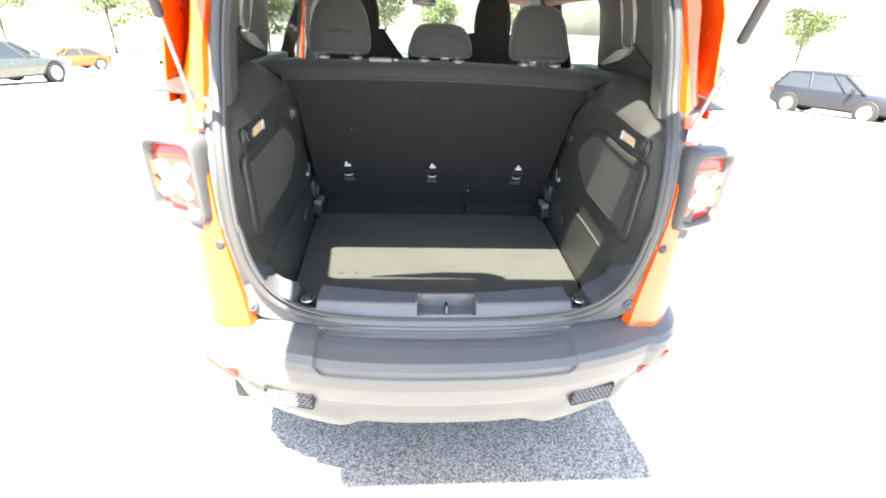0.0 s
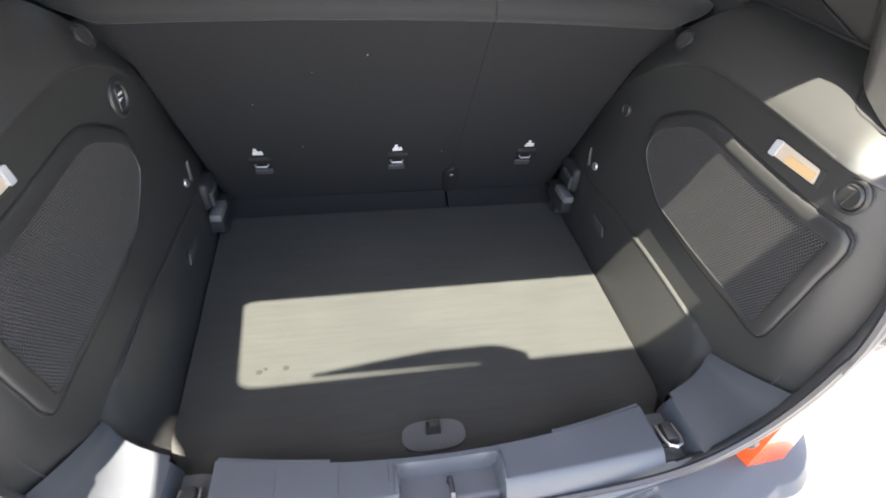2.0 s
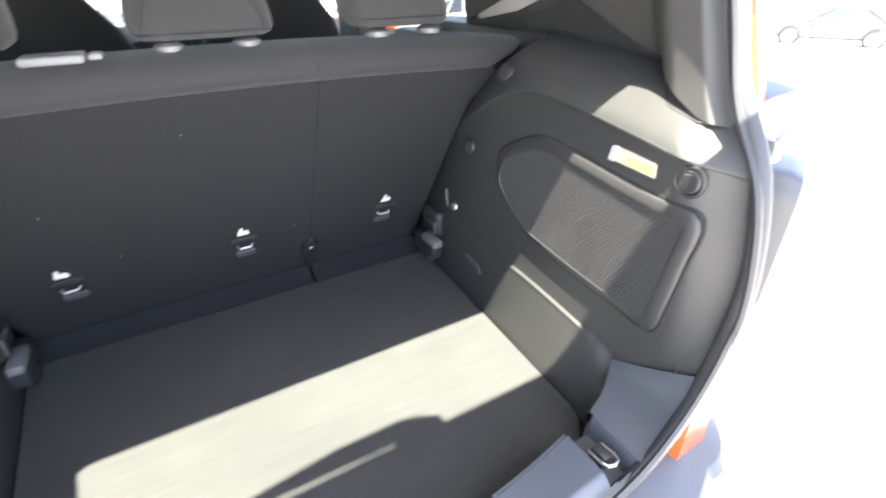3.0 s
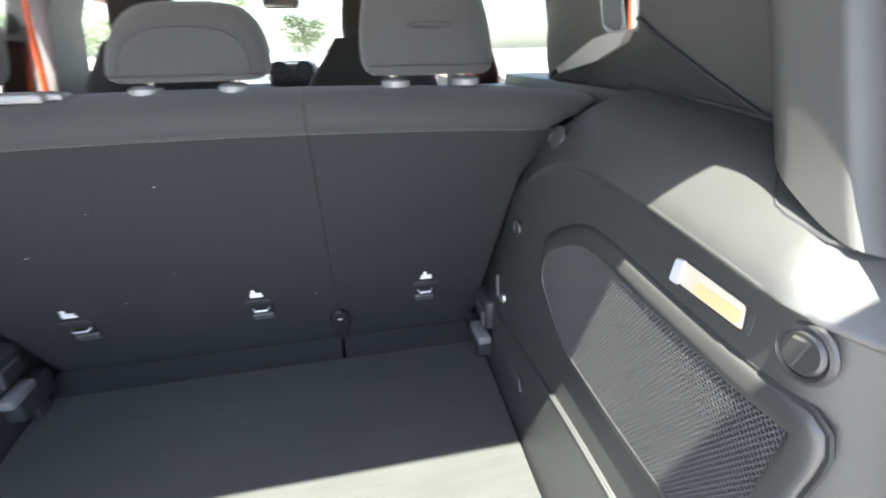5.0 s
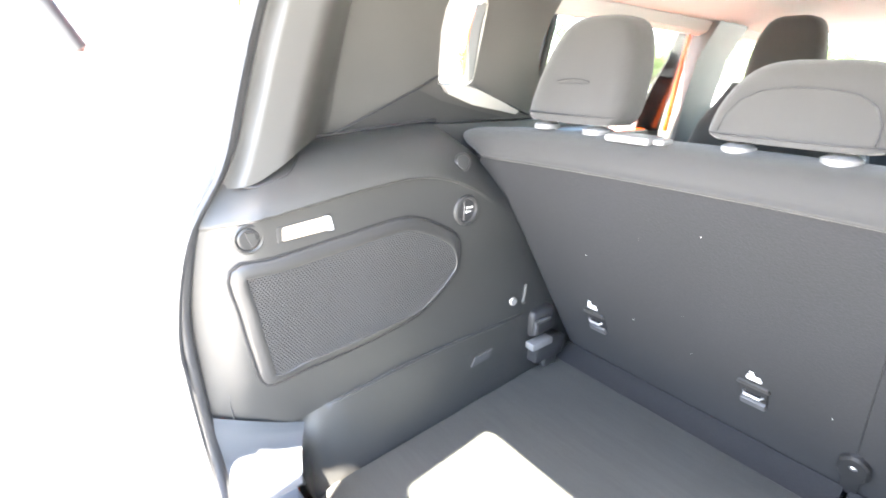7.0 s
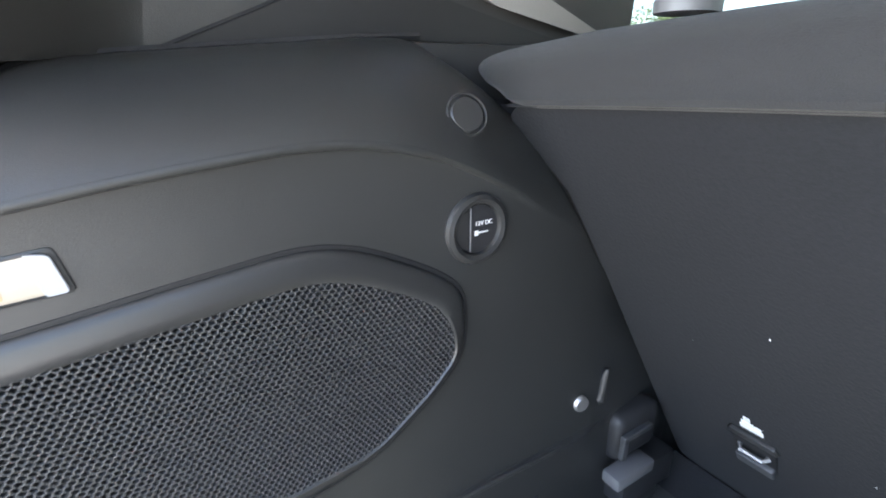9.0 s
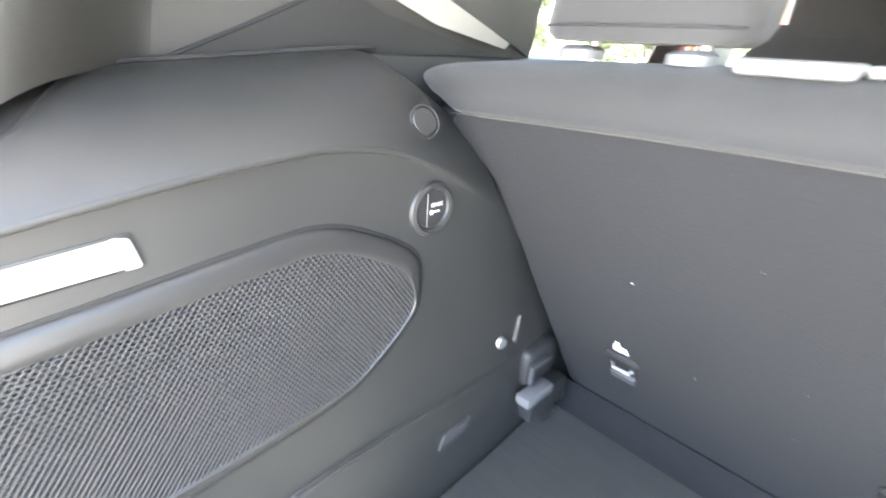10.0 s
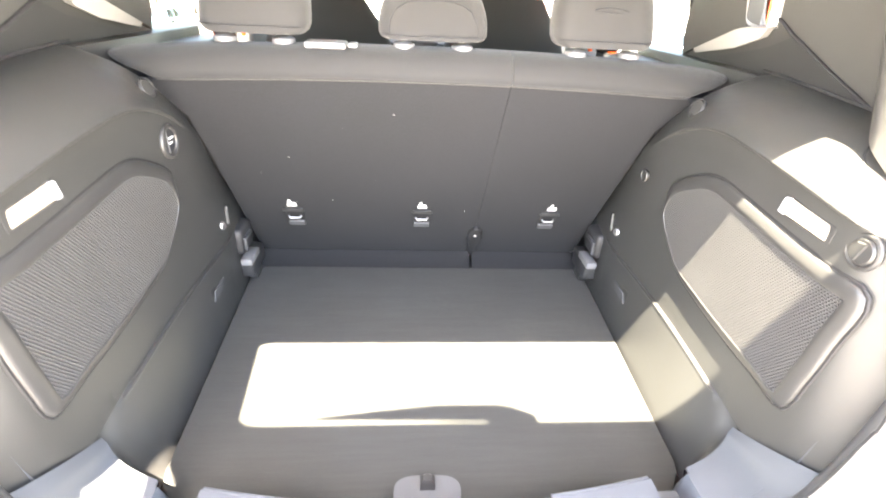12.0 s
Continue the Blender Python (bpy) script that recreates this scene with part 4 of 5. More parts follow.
def upper_sheet(s, ya, yb, za, zb, nu=8, nv=8, push=None, deep=0.03):
    """A piece of the upper side trim; ya and yb, za and zb may be functions of z and y."""
    def fn(u, v):
        y0 = ya(1.4) if callable(ya) else ya
        y1 = yb(1.4) if callable(yb) else yb
        y = y0 + (y1 - y0) * u
        z0 = za(y) if callable(za) else za
        z1 = zb(y) if callable(zb) else zb
        z = z0 + (z1 - z0) * v
        if callable(ya):
            y0 = ya(z)
        if callable(yb):
            y1 = yb(z)
        y = y0 + (y1 - y0) * u
        return (s * (side_x(z) - (push(y, z) if push else 0)), y, z)
    return sheet(fn, nu, nv, deep, (s, 0, 0))


def shelf_at(x, y):
    """Height of a side trim's shelf at the distance x from the middle."""
    xp, z0 = panel_x(y, crease_z(y)), crease_z(y) + 0.0045
    t = min(1.0, max(0.0, (x - xp) / (0.60 - xp))) ** (1 / 1.12)
    return z0 + (shelf_z(y) - z0) * (1 - (1 - t) ** 1.9)


def pillar_in(y, z):
    """Inner face of a rear pillar: it stands proud behind the seal and runs back to the side."""
    d = y - mouth_y(z) - 0.012
    face = table(z, MOUTH_X) + 0.004 - 0.020 * smoothstep(0.0, 0.026, d)
    return face + (side_x(z) - face) * smoothstep(0.07, 0.185, d)


WIN_Z, WIN_TOP = 1.392, 1.555
WIN_A, WIN_B = 0.606, 0.70
for s in (-1, 1):
    mouth_edge = lambda z: mouth_y(z) + 0.012
    dp = part("d_pillar_trim", upper_sheet(s, mouth_edge, lambda z: 0.365 + 0.15 * (z - 1.3), lambda y: shelf_at(pillar_in(y, 1.27), y) - 0.004, 1.60, 48, 14, lambda y, z: side_x(z) - pillar_in(y, z)), PILLAR, car, "charcoal rear pillar trim")
    part("pillar_seam", sweep([(s * (pillar_in(y, 1.27) - 0.001), y, shelf_at(pillar_in(y, 1.27), y) + 0.001) for y in (0.172 + 0.012 * k for k in range(17))], 0.0024, 6), RUBBER, dp)
    up = part("upper_trim", join(upper_sheet(s, lambda z: 0.360 + 0.15 * (z - 1.3), WIN_A, lambda y: shelf_z(y) - 0.012, 1.60, 8, 8),
                                 upper_sheet(s, WIN_A, 0.92, lambda y: shelf_z(y) - 0.012, lambda y: WIN_Z - 0.30 * max(0, y - 0.66), 10, 4),
                                 upper_sheet(s, WIN_A, WIN_B, WIN_TOP, 1.60, 6, 3)), PILLAR, car, "charcoal upper side trim")
    part("c_pillar_trim", upper_sheet(s, WIN_B, lambda z: 0.865 + 0.15 * (z - 1.3) + 0.05 * smoothstep(1.46, 1.36, z), lambda y: WIN_Z - 0.30 * max(0, y - 0.66), 1.60, 8, 8, lambda y, z: 0.014 * math.sin(math.pi * min(1, max(0, (y - WIN_B) / 0.22)))),
         PILLAR, car, "charcoal pillar trim beside the rear door")
    tri = [(0.345, 1.292), (0.555, 1.382), (0.615, 1.360), (0.70, 1.342), (0.80, 1.322), (0.60, 1.312)]
    part("corner_trim", loft([[Vector((s * (side_x(z) + 0.004), y, z)) for y, z in tri], [Vector((s * (side_x(z) - 0.008), y, z)) for y, z in tri]]), PLASTIC, car, "black triangular corner trim")
    part("corner_seam", sweep([(s * (side_x(z) - 0.0045), y, z) for y, z in ((0.335, 1.289), (0.45, 1.337), (0.556, 1.384), (0.600, 1.408))], 0.0045, 6, flat=0.6), RUBBER, up)
    part("shelf_seam", sweep([(s * (side_x(shelf_z(y)) - 0.012), y, shelf_z(y) + 0.001) for y in (0.24 + 0.03 * k for k in range(13))], 0.0035, 6), RUBBER, up)
    # rear quarter window: reveal, paled as if sunlit, and pane
    rv = [(WIN_A, WIN_Z), (WIN_B, WIN_Z), (WIN_B, WIN_TOP), (WIN_A, WIN_TOP)]
    rin = [Vector((s * side_x(z), y, z)) for y, z in rv]
    rout = [Vector((s * (side_x(z) + 0.040), y + (0.015 if y > 0.65 else -0.012), z)) for y, z in rv]
    win = part("quarter_window", loft([round_outline(rin, 0.02), round_outline(rout, 0.02), round_outline([p + Vector((s * 0.01, 0, 0)) for p in rout], 0.02)], caps=False), REVEAL, car, "small rear quarter window reveal")
    part("pane", loft([round_outline(rout, 0.02), round_outline([p + Vector((s * 0.004, 0, 0)) for p in rout], 0.02)]), PANE_PRIVACY, win, "tinted quarter window pane")
    # ledge under the quarter window, sunlight on it put into its pale colour
    ledge = [(0.606, 1.396), (0.66, 1.394), (0.70, 1.388), (0.84, 1.340), (0.83, 1.332), (0.69, 1.356), (0.622, 1.378)]
    part("window_ledge", loft([[Vector((s * (side_x(z) - 0.004), y, z)) for y, z in ledge], [Vector((s * (side_x(z) - 0.018), y, z - 0.004)) for y, z in ledge]]), REVEAL, up, "window ledge trim, paled as if sunlit")
    # rear door and front door: lower panels, glass, frames
    for y0, y1, nm in ((0.92, 1.60, "rear_door"), (1.87, 2.62, "front_door")):
        d = part(nm, sheet(lambda u, v: (s * (0.70 + 0.02 * math.sin(math.pi * v)), y0 + (y1 - y0) * u, 0.45 + 0.80 * v), 6, 8, 0.09, (s, 0, 0)), ORANGE, car, "orange side door")
        part("door_card", sheet(lambda u, v: (s * (0.69 - 0.02 * math.sin(math.pi * v)), y0 + (y1 - y0) * u, 0.47 + 0.775 * v), 6, 8, 0.012, (s, 0, 0)), DASH, d, "black inner door panel")
        part("window_frame", sweep([(s * (side_x(1.25) + 0.03), y0, 1.25), (s * (side_x(1.56) + 0.04), y0 + 0.02, 1.57)], 0.014, 8), RUBBER, d, "black window frame edge")
        part("window_frame", sweep([(s * (side_x(1.25) + 0.01), y1, 1.25), (s * (side_x(1.56) + 0.03), y1 - 0.02 - (0.35 if y1 > 2 else 0), 1.58)], 0.008, 8), ORANGE, d, "orange window frame edge")
        part("pane", loft([[Vector((s * (side_x(z) + 0.03 + q), y, z)) for y, z in ((y0, 1.25), (y1, 1.25), (y1 - 0.02 - (0.35 if y1 > 2 else 0), 1.57), (y0, 1.57))] for q in (0, 0.004)]), PANE_PRIVACY if y1 < 2 else PANE_CLEAR, d, "door window pane")
    bp = part("b_pillar", upper_sheet(s, 1.635, 1.845, 0.5, 1.585, 4, 10, lambda y, z: 0.012, 0.06), PILLAR, car, "grey middle pillar trim")
    part("belt_guide", box(min(s * 0.60, s * 0.635), max(s * 0.60, s * 0.635), 1.755, 1.80, 1.42, 1.50, 0.008), PLASTIC, bp, "black seat belt guide")
    part("seat_belt", loft([[Vector((s * x, y, z)) for x, y, z in ((0.618, 1.755, zz), (0.618, 1.80, zz), (0.615, 1.80, zz), (0.615, 1.755, zz))] for zz in (0.8, 1.45)]), RUBBER, bp, "black belt webbing")
    part("a_pillar", sweep([(s * 0.60, 2.20, 1.575), (s * 0.66, 2.55, 1.36), (s * 0.70, 2.90, 1.12)], 0.035, 8), HEADLINER, car, "pale windscreen pillar")
    part("roof_rail", sweep([(s * 0.585, 0.25, 1.575), (s * 0.60, 1.2, 1.585), (s * 0.59, 2.2, 1.575)], 0.035, 8), HEADLINER, car, "pale trim along the roof edge")
    part("side_skin", sheet(lambda u, v: (s * (side_x(1.24 + 0.37 * v) + 0.055), 0.24 + 0.35 * u, 1.24 + 0.37 * v), 4, 6, 0.006, (s, 0, 0)), ORANGE, car, "orange rear pillar skin")
    part("c_pillar_skin", sheet(lambda u, v: (s * (side_x(1.24 + 0.35 * v) + 0.055), 0.72 + 0.17 * u, 1.24 + 0.35 * v), 4, 4, 0.006, (s, 0, 0)), ORANGE, car, "orange pillar skin")
    part("floor_pan_side", box(min(s * 0.50, s * 0.64), max(s * 0.50, s * 0.64), 0.3, 1.1, 0.42, 0.66, 0.02), RUBBER, car)
    for y in (0.86, 3.43):
        w = part("wheel", join(*[sweep([Vector((s * (0.70 + a), y + r * math.cos(2 * math.pi * k / 28), 0.345 + r * math.sin(2 * math.pi * k / 28))) for k in range(28)], 0.06, 8, closed=True, up=(1, 0, 0)) for a, r in ((-0.05, 0.285), (0.05, 0.285))]), TYRE, car, "black tyre")
        part("rim", disc((s * 0.70, y, 0.345), (s, 0, 0), 0.24, 0.05), STEEL, w, "alloy wheel rim")

for s in (-1, 1):
    part("seat_side_filler", box(min(s * 0.492, s * 0.64), max(s * 0.492, s * 0.64), 0.665, 0.80, 0.90, 1.262, 0.012), RUBBER, car, "dark filler beside the seat back")
part("headliner", sheet(lambda u, v: ((-0.60 + 1.2 * u), 0.235 + 1.97 * v, 1.585 + 0.035 * math.sin(math.pi * u) - 0.02 * (2 * v - 1) ** 2), 14, 14, 0.012, (0, 0, 1)), HEADLINER, car, "pale grey felt headliner")
part("roof_skin", sheet(lambda u, v: ((-0.64 + 1.28 * u), 0.22 + 2.0 * v, 1.612 + 0.045 * math.sin(math.pi * u) - 0.02 * (2 * v - 1) ** 2), 14, 14, 0.01, (0, 0, 1)), ORANGE, car, "orange roof")
part("windscreen", sheet(lambda u, v: ((-0.60 - 0.09 * v) * (1 - 2 * u), 2.22 + 0.70 * v, 1.585 - 0.46 * v), 6, 6, 0.004, (0, 0.5, 0.8)), PANE_CLEAR, car, "clear windscreen")
part("bonnet", sheet(lambda u, v: (-0.78 + 1.56 * u, 2.9 + 1.0 * v, 1.08 - 0.10 * v * v + 0.03 * math.sin(math.pi * u)), 10, 8, 0.02, (0, 0, -1)), ORANGE, car, "orange bonnet")
part("nose", sheet(lambda u, v: (-0.80 + 1.6 * u, 3.9 + 0.12 * math.sin(math.pi * v), 0.98 - 0.65 * v), 8, 8, 0.05, (0, -1, 0)), ORANGE, car, "orange nose panel")
for s in (-1, 1):
    part("front_wing", sheet(lambda u, v: (s * (0.78 + 0.03 * math.sin(math.pi * v)), 2.62 + 1.3 * u, 0.62 + 0.46 * v), 8, 6, 0.03, (-s, 0, 0)), ORANGE, car, "orange front wing")
    part("wheel_arch_trim", box(min(s * 0.50, s * 0.67), max(s * 0.50, s * 0.67), 0.74, 1.12, 0.60, 1.295, 0.025, 3), PLASTIC, car, "black trim beside the seat")
    part("trim_filler", box(min(s * 0.585, s * 0.70), max(s * 0.585, s * 0.70), 0.58, 1.10, 1.20, 1.3165, 0.004), PLASTIC, car)
for s in (-1, 1):
    part("b_pillar_skin", sheet(lambda u, v: (s * (0.715 + 0.02 * math.sin(math.pi * v) - 0.085 * smoothstep(0.72, 1.0, v)), 1.585 + 0.30 * u, 0.45 + 1.12 * v), 3, 12, 0.006, (s, 0, 0)), RUBBER, car, "black pillar skin between the doors")
    part("side_sill", box(min(s * 0.66, s * 0.80), max(s * 0.66, s * 0.80), 1.20, 3.08, 0.27, 0.47, 0.03, 3), DARKTRIM, car, "dark grey side sill")
    part("headlight", disc((s * 0.60, 4.0, 0.84), (0, 1, 0), 0.095, 0.035), WHITELENS, car, "round clear headlight")
part("front_bumper", box(-0.80, 0.80, 3.88, 4.06, 0.30, 0.62, 0.06, 4), BUMPER, car, "grey front bumper")
part("underbody", box(-0.66, 0.66, 0.25, 3.6, 0.30, 0.42, 0.02), RUBBER, car, "black underbody")
part("cabin_floor", box(-0.70, 0.70, 1.0, 2.9, 0.42, 0.46, 0.005), RUBBER, car, "black cabin carpet")
part("bay_floor_pan", box(-0.60, 0.60, 0.12, 1.08, 0.60, 0.66, 0.005), RUBBER, car)
part("rear_panel", tail(sheet(lambda u, v: (-0.50 + 1.0 * u, 0.05 + 0.2 * (-0.62 + 1.24 * u) ** 2 + 0.02 * v, 0.42 + 0.288 * v), 10, 4, 0.03, (0, 1, 0))), ORANGE, car)
# dashboard with its round vents, steering wheel and mirror
dash = part("dashboard", loft([[Vector((x, y, z)) for y, z in ((2.95, 1.24), (2.62, 1.26), (2.42, 1.25), (2.34, 1.18), (2.36, 0.95), (2.55, 0.55), (2.95, 0.5))] for x in (-0.68, -0.66, 0.0, 0.66, 0.68)]), DASH, car, "black dashboard")
part("vent_pod", box(-0.11, 0.11, 2.36, 2.60, 1.22, 1.33, 0.03, 3), DASH, dash, "black twin vent pod")
for x in (-0.055, 0.055):
    part("dash_vent", join(torus_ring((x, 2.355, 1.288), (0, -1, 0), 0.038, 0.008), *[box(x - 0.034, x + 0.034, 2.352, 2.358, 1.268 + 0.013 * k, 1.272 + 0.013 * k) for k in range(4)]), PLASTIC, dash, "round black air vent")
part("display", box(-0.10, 0.10, 2.33, 2.35, 1.10, 1.19, 0.006), PLASTIC, dash, "black display")
wheel_c = Vector((-0.36, 2.12, 1.13))
sw = part("steering_wheel", torus_ring(wheel_c, (0, -1, 0.45), 0.175, 0.015), RUBBER, car, "black steering wheel")
part("wheel_hub", join(disc(wheel_c + Vector((0, 0.02, -0.01)), (0, -1, 0.45), 0.06, 0.03), sweep([wheel_c + Vector((-0.17, 0, 0)), wheel_c + Vector((0.17, 0, 0))], 0.014), sweep([wheel_c, wheel_c + Vector((0, 0.35, -0.12))], 0.03)), PLASTIC, sw)
mirror = part("rear_view_mirror", loft([round_outline([(x, y, z) for x, z in ((-0.085, 1.545), (0.065, 1.545), (0.07, 1.590), (-0.09, 1.590))], 0.02) for y in (2.36, 2.375, 2.40)]), PLASTIC, car, "black rear-view mirror")
part("mirror_glass", loft([round_outline([(x, y, z) for x, z in ((-0.078, 1.550), (0.058, 1.550), (0.063, 1.585), (-0.083, 1.585))], 0.016) for y in (2.356, 2.3595)]), MIRROR, mirror, "mirror glass")
part("mirror_stem", join(sweep([(-0.01, 2.39, 1.575), (-0.01, 2.37, 1.60), (-0.01, 2.33, 1.605)], 0.014, 8), box(-0.065, 0.045, 2.25, 2.34, 1.585, 1.61, 0.008)), PLASTIC, mirror)

# ---------------------------------------------------------------- rear seat
SEAT_W = [(0.70, 0.468), (1.05, 0.473), (1.20, 0.476), (1.27, 0.500), (1.295, 0.546), (1.33, 0.588)]
BODY_SECTION = [(0.980, 0.725), (0.9325, 0.80), (0.869, 0.90), (0.8055, 1.00), (0.742, 1.10), (0.6785, 1.20), (0.631, 1.275), (0.70, 1.275), (0.83, 1.08), (0.98, 0.84), (1.05, 0.725)]
BAND_SECTION = [(0.633, 1.271), (0.627, 1.286), (0.629, 1.301), (0.638, 1.315), (0.658, 1.326), (0.690, 1.330), (0.722, 1.323), (0.742, 1.302), (0.735, 1.271)]


def seat_loft(section, xa, xb, smooth_section=False):
    """A seat back slice between two side edges, each -1 or 1 for the rounded outer edge or a fixed x."""
    if smooth_section:
        section = [(p.x, p.y) for p in fine_ring([Vector((y, z, 0)) for y, z in section], 4)]
    cy = sum(p[0] for p in section) / len(section)
    cz = sum(p[1] for p in section) / len(section)
    ra, rb = (0.040 if xa == -1 else 0.006), (0.040 if xb == 1 else 0.006)
    steps = [("a", q) for q in (0.0, 0.06, 0.18, 0.36, 0.6, 1.0)] + [("m", q) for q in (0.15, 0.3, 0.45, 0.6, 0.75, 0.9)] + [("b", q) for q in (1.0, 0.6, 0.36, 0.18, 0.06, 0.0)]
    rings = []
    for side, q in steps:
        f = 0.0 if side == "m" else (0.32 if (ra if side == "a" else rb) > 0.02 and smooth_section else 0.06 if (ra if side == "a" else rb) > 0.02 else 0.016) * (1 - math.sqrt(1 - (1 - q) ** 2))
        ring = []
        for y, z in section:
            w = table(z, SEAT_W)
            a = -w if xa == -1 else xa
            b = w if xb == 1 else xb
            x = a + ra * q if side == "a" else b - rb * q if side == "b" else a + ra + (b - rb - a - ra) * q
            y, z = y + (cy - y) * f, z + (cz - z) * f
            z -= 0.010 * (x / 0.45) ** 2 * smoothstep(1.10, 1.27, z) + 0.006 * smoothstep(0.46, 0.60, abs(x)) * smoothstep(1.27, 1.33, z)
            ring.append(Vector((x, y, z)))
        rings.append(ring)
    return loft(rings)


SPLIT = 0.147
rear_seat = thing("rear_seat", "dark grey split folding rear seat with felt backs and three headrests", "car seat", (0, 1.05, 0.5))
backs = {}
for nm, xa, xb in (("wide", -1, SPLIT - 0.0005), ("narrow", SPLIT + 0.0005, 1)):
    backs[nm] = part("backrest", seat_loft(BODY_SECTION, xa, xb), SEATBACK, rear_seat, "black felt-covered seat back")
    part("cloth_band", seat_loft(BAND_SECTION, xa, xb, True), CLOTH, backs[nm], "dark grey woven cloth top band")
    xs = (-0.50, SPLIT - 0.006) if nm == "wide" else (SPLIT + 0.006, 0.50)
    part("piping", sweep([(xs[0] + (xs[1] - xs[0]) * k / 10, 0.629, 1.2735 - 0.010 * ((xs[0] + (xs[1] - xs[0]) * k / 10) / 0.45) ** 2) for k in range(11)], 0.0016, 6), RUBBER, backs[nm])
    a, b = (-0.472, SPLIT - 0.004) if nm == "wide" else (SPLIT + 0.004, 0.472)
    part("hinge_flap", sheet(lambda u, v: (a + (b - a) * u, 0.918 + 0.054 * v, 0.7035 + 0.028 * v ** 1.5), 12, 6, 0.004, (0, 0.7, -0.7)), SEATBACK, backs[nm], "carpet flap over the hinge")
part("seat_base", box(-0.60, 0.60, 1.08, 1.45, 0.46, 0.78, 0.06, 3), CLOTH, rear_seat, "dark grey rear seat cushion")


def on_seat(x, z, h=0.0):
    """A point h proud of the seat backs' rear face."""
    n = Vector((0, -1, -0.635)).normalized()
    return Vector((x, seat_y(z), z)) + n * h


SEAT_N = Vector((0, -1, -0.635)).normalized()


def seat_plate(pts, h0, h1, r=0.003, bevel=0.0015):
    return plate(round_outline([on_seat(x, z, h0) for x, z in pts], r, 3), SEAT_N, h1 - h0, bevel)


for x in (-0.338, -0.006, 0.338):
    bk = backs["wide"] if x < 0.1 else backs["narrow"]
    part("anchor_label", join(*[seat_plate([(x + a, 0.923 + b), (x + a + w, 0.923 + b), (x + a + w, 0.923 + b + h), (x + a, 0.923 + b + h)], 0.0005, 0.0015, 0.001, 0.0003)
                                for a, b, w, h in ((-0.012, 0.0, 0.024, 0.007), (-0.010, 0.0085, 0.013, 0.005), (-0.007, 0.015, 0.007, 0.007), (0.0035, 0.0085, 0.007, 0.004))]), WHITEPRINT, bk, "small white child-seat symbol")
    anchor = part("tether_anchor", join(seat_plate([(x - 0.021, 0.861), (x + 0.021, 0.861), (x + 0.024, 0.913), (x - 0.024, 0.913)], -0.003, 0.003)), HOLE, bk, "black tether anchor pocket")
    part("anchor_flap", seat_plate([(x - 0.028, 0.906), (x + 0.028, 0.906), (x + 0.024, 0.916), (x - 0.024, 0.916)], 0.001, 0.0055), PLASTIC, anchor)
    part("anchor_lip", seat_plate([(x - 0.021, 0.856), (x + 0.021, 0.856), (x + 0.021, 0.871), (x - 0.021, 0.871)], 0.002, 0.009), DARKTRIM, anchor, "grey anchor lip")
    part("anchor_bar", sweep([on_seat(x - 0.016, 0.888, 0.003), on_seat(x - 0.012, 0.888, 0.010), on_seat(x + 0.012, 0.888, 0.010), on_seat(x + 0.016, 0.888, 0.003)], 0.003, 8), STEEL, anchor, "steel anchor bar")
sx = 0.148
belt = part("belt_plate", seat_plate([(sx - 0.022, 0.799), (sx - 0.008, 0.764), (sx + 0.008, 0.764), (sx + 0.022, 0.799), (sx + 0.020, 0.832), (sx + 0.006, 0.849), (sx - 0.006, 0.849), (sx - 0.020, 0.832)], 0.0, 0.012, 0.008, 0.004), HOLE, backs["wide"], "black belt anchor plate")
part("belt_strap", loft([[on_seat(sx + a, z, h) for a, h in ((-0.012, 0.002), (0.012, 0.002), (0.012, 0.006), (-0.012, 0.006))] for z in (0.722, 0.755, 0.774)]), HOLE, backs["wide"], "short black belt strap")
part("belt_button", disc(on_seat(sx, 0.822, 0.011), SEAT_N, 0.007, 0.003), STEEL, belt)


PAD_STEPS = [(0.0, 0.86), (0.035, 0.95), (0.10, 1.0), (0.22, 1.02), (0.36, 1.03), (0.50, 1.02), (0.64, 0.99), (0.76, 0.94), (0.86, 0.86), (0.93, 0.76), (0.975, 0.62), (1.0, 0.42)]


def pad_row(t, w0, w1, d):
    """Half width and depth of a headrest cushion at the height t of its height."""
    q = curve(t, PAD_STEPS)
    return (w0 + (w1 - w0) * t ** 1.4) * q, d * (0.75 + 0.25 * min(1, q) if t < 0.5 else 0.30 + 0.70 * min(1, q))


def pad(place, w0, w1, h, d, lean=0.06):
    """Rounded cushion: place is the middle of its underside."""
    rings = []
    for t, _ in PAD_STEPS:
        w, dd = pad_row(t, w0, w1, d)
        ring = []
        for k in range(36):
            a = 2 * math.pi * k / 36
            c, s_ = math.cos(a), math.sin(a)
            ring.append(Vector((place[0] + w * math.copysign(abs(c) ** 0.5, c), place[1] + lean * t + dd / 2 * math.copysign(abs(s_) ** 0.62, s_), place[2] + h * t)))
        rings.append(ring)
    return loft(rings)


def pad_face(place, w0, w1, h, d, lean, f, t, out=0.0005):
    """A point on a headrest's rear face, f of its half width from the middle, t of its height up."""
    w, dd = pad_row(t, w0, w1, d)
    c = abs(f) ** 2.0
    return Vector((place[0] + w * f, place[1] + lean * t - dd / 2 * math.sqrt(max(0.0, 1 - c * c)) ** 0.62 - out, place[2] + h * t))


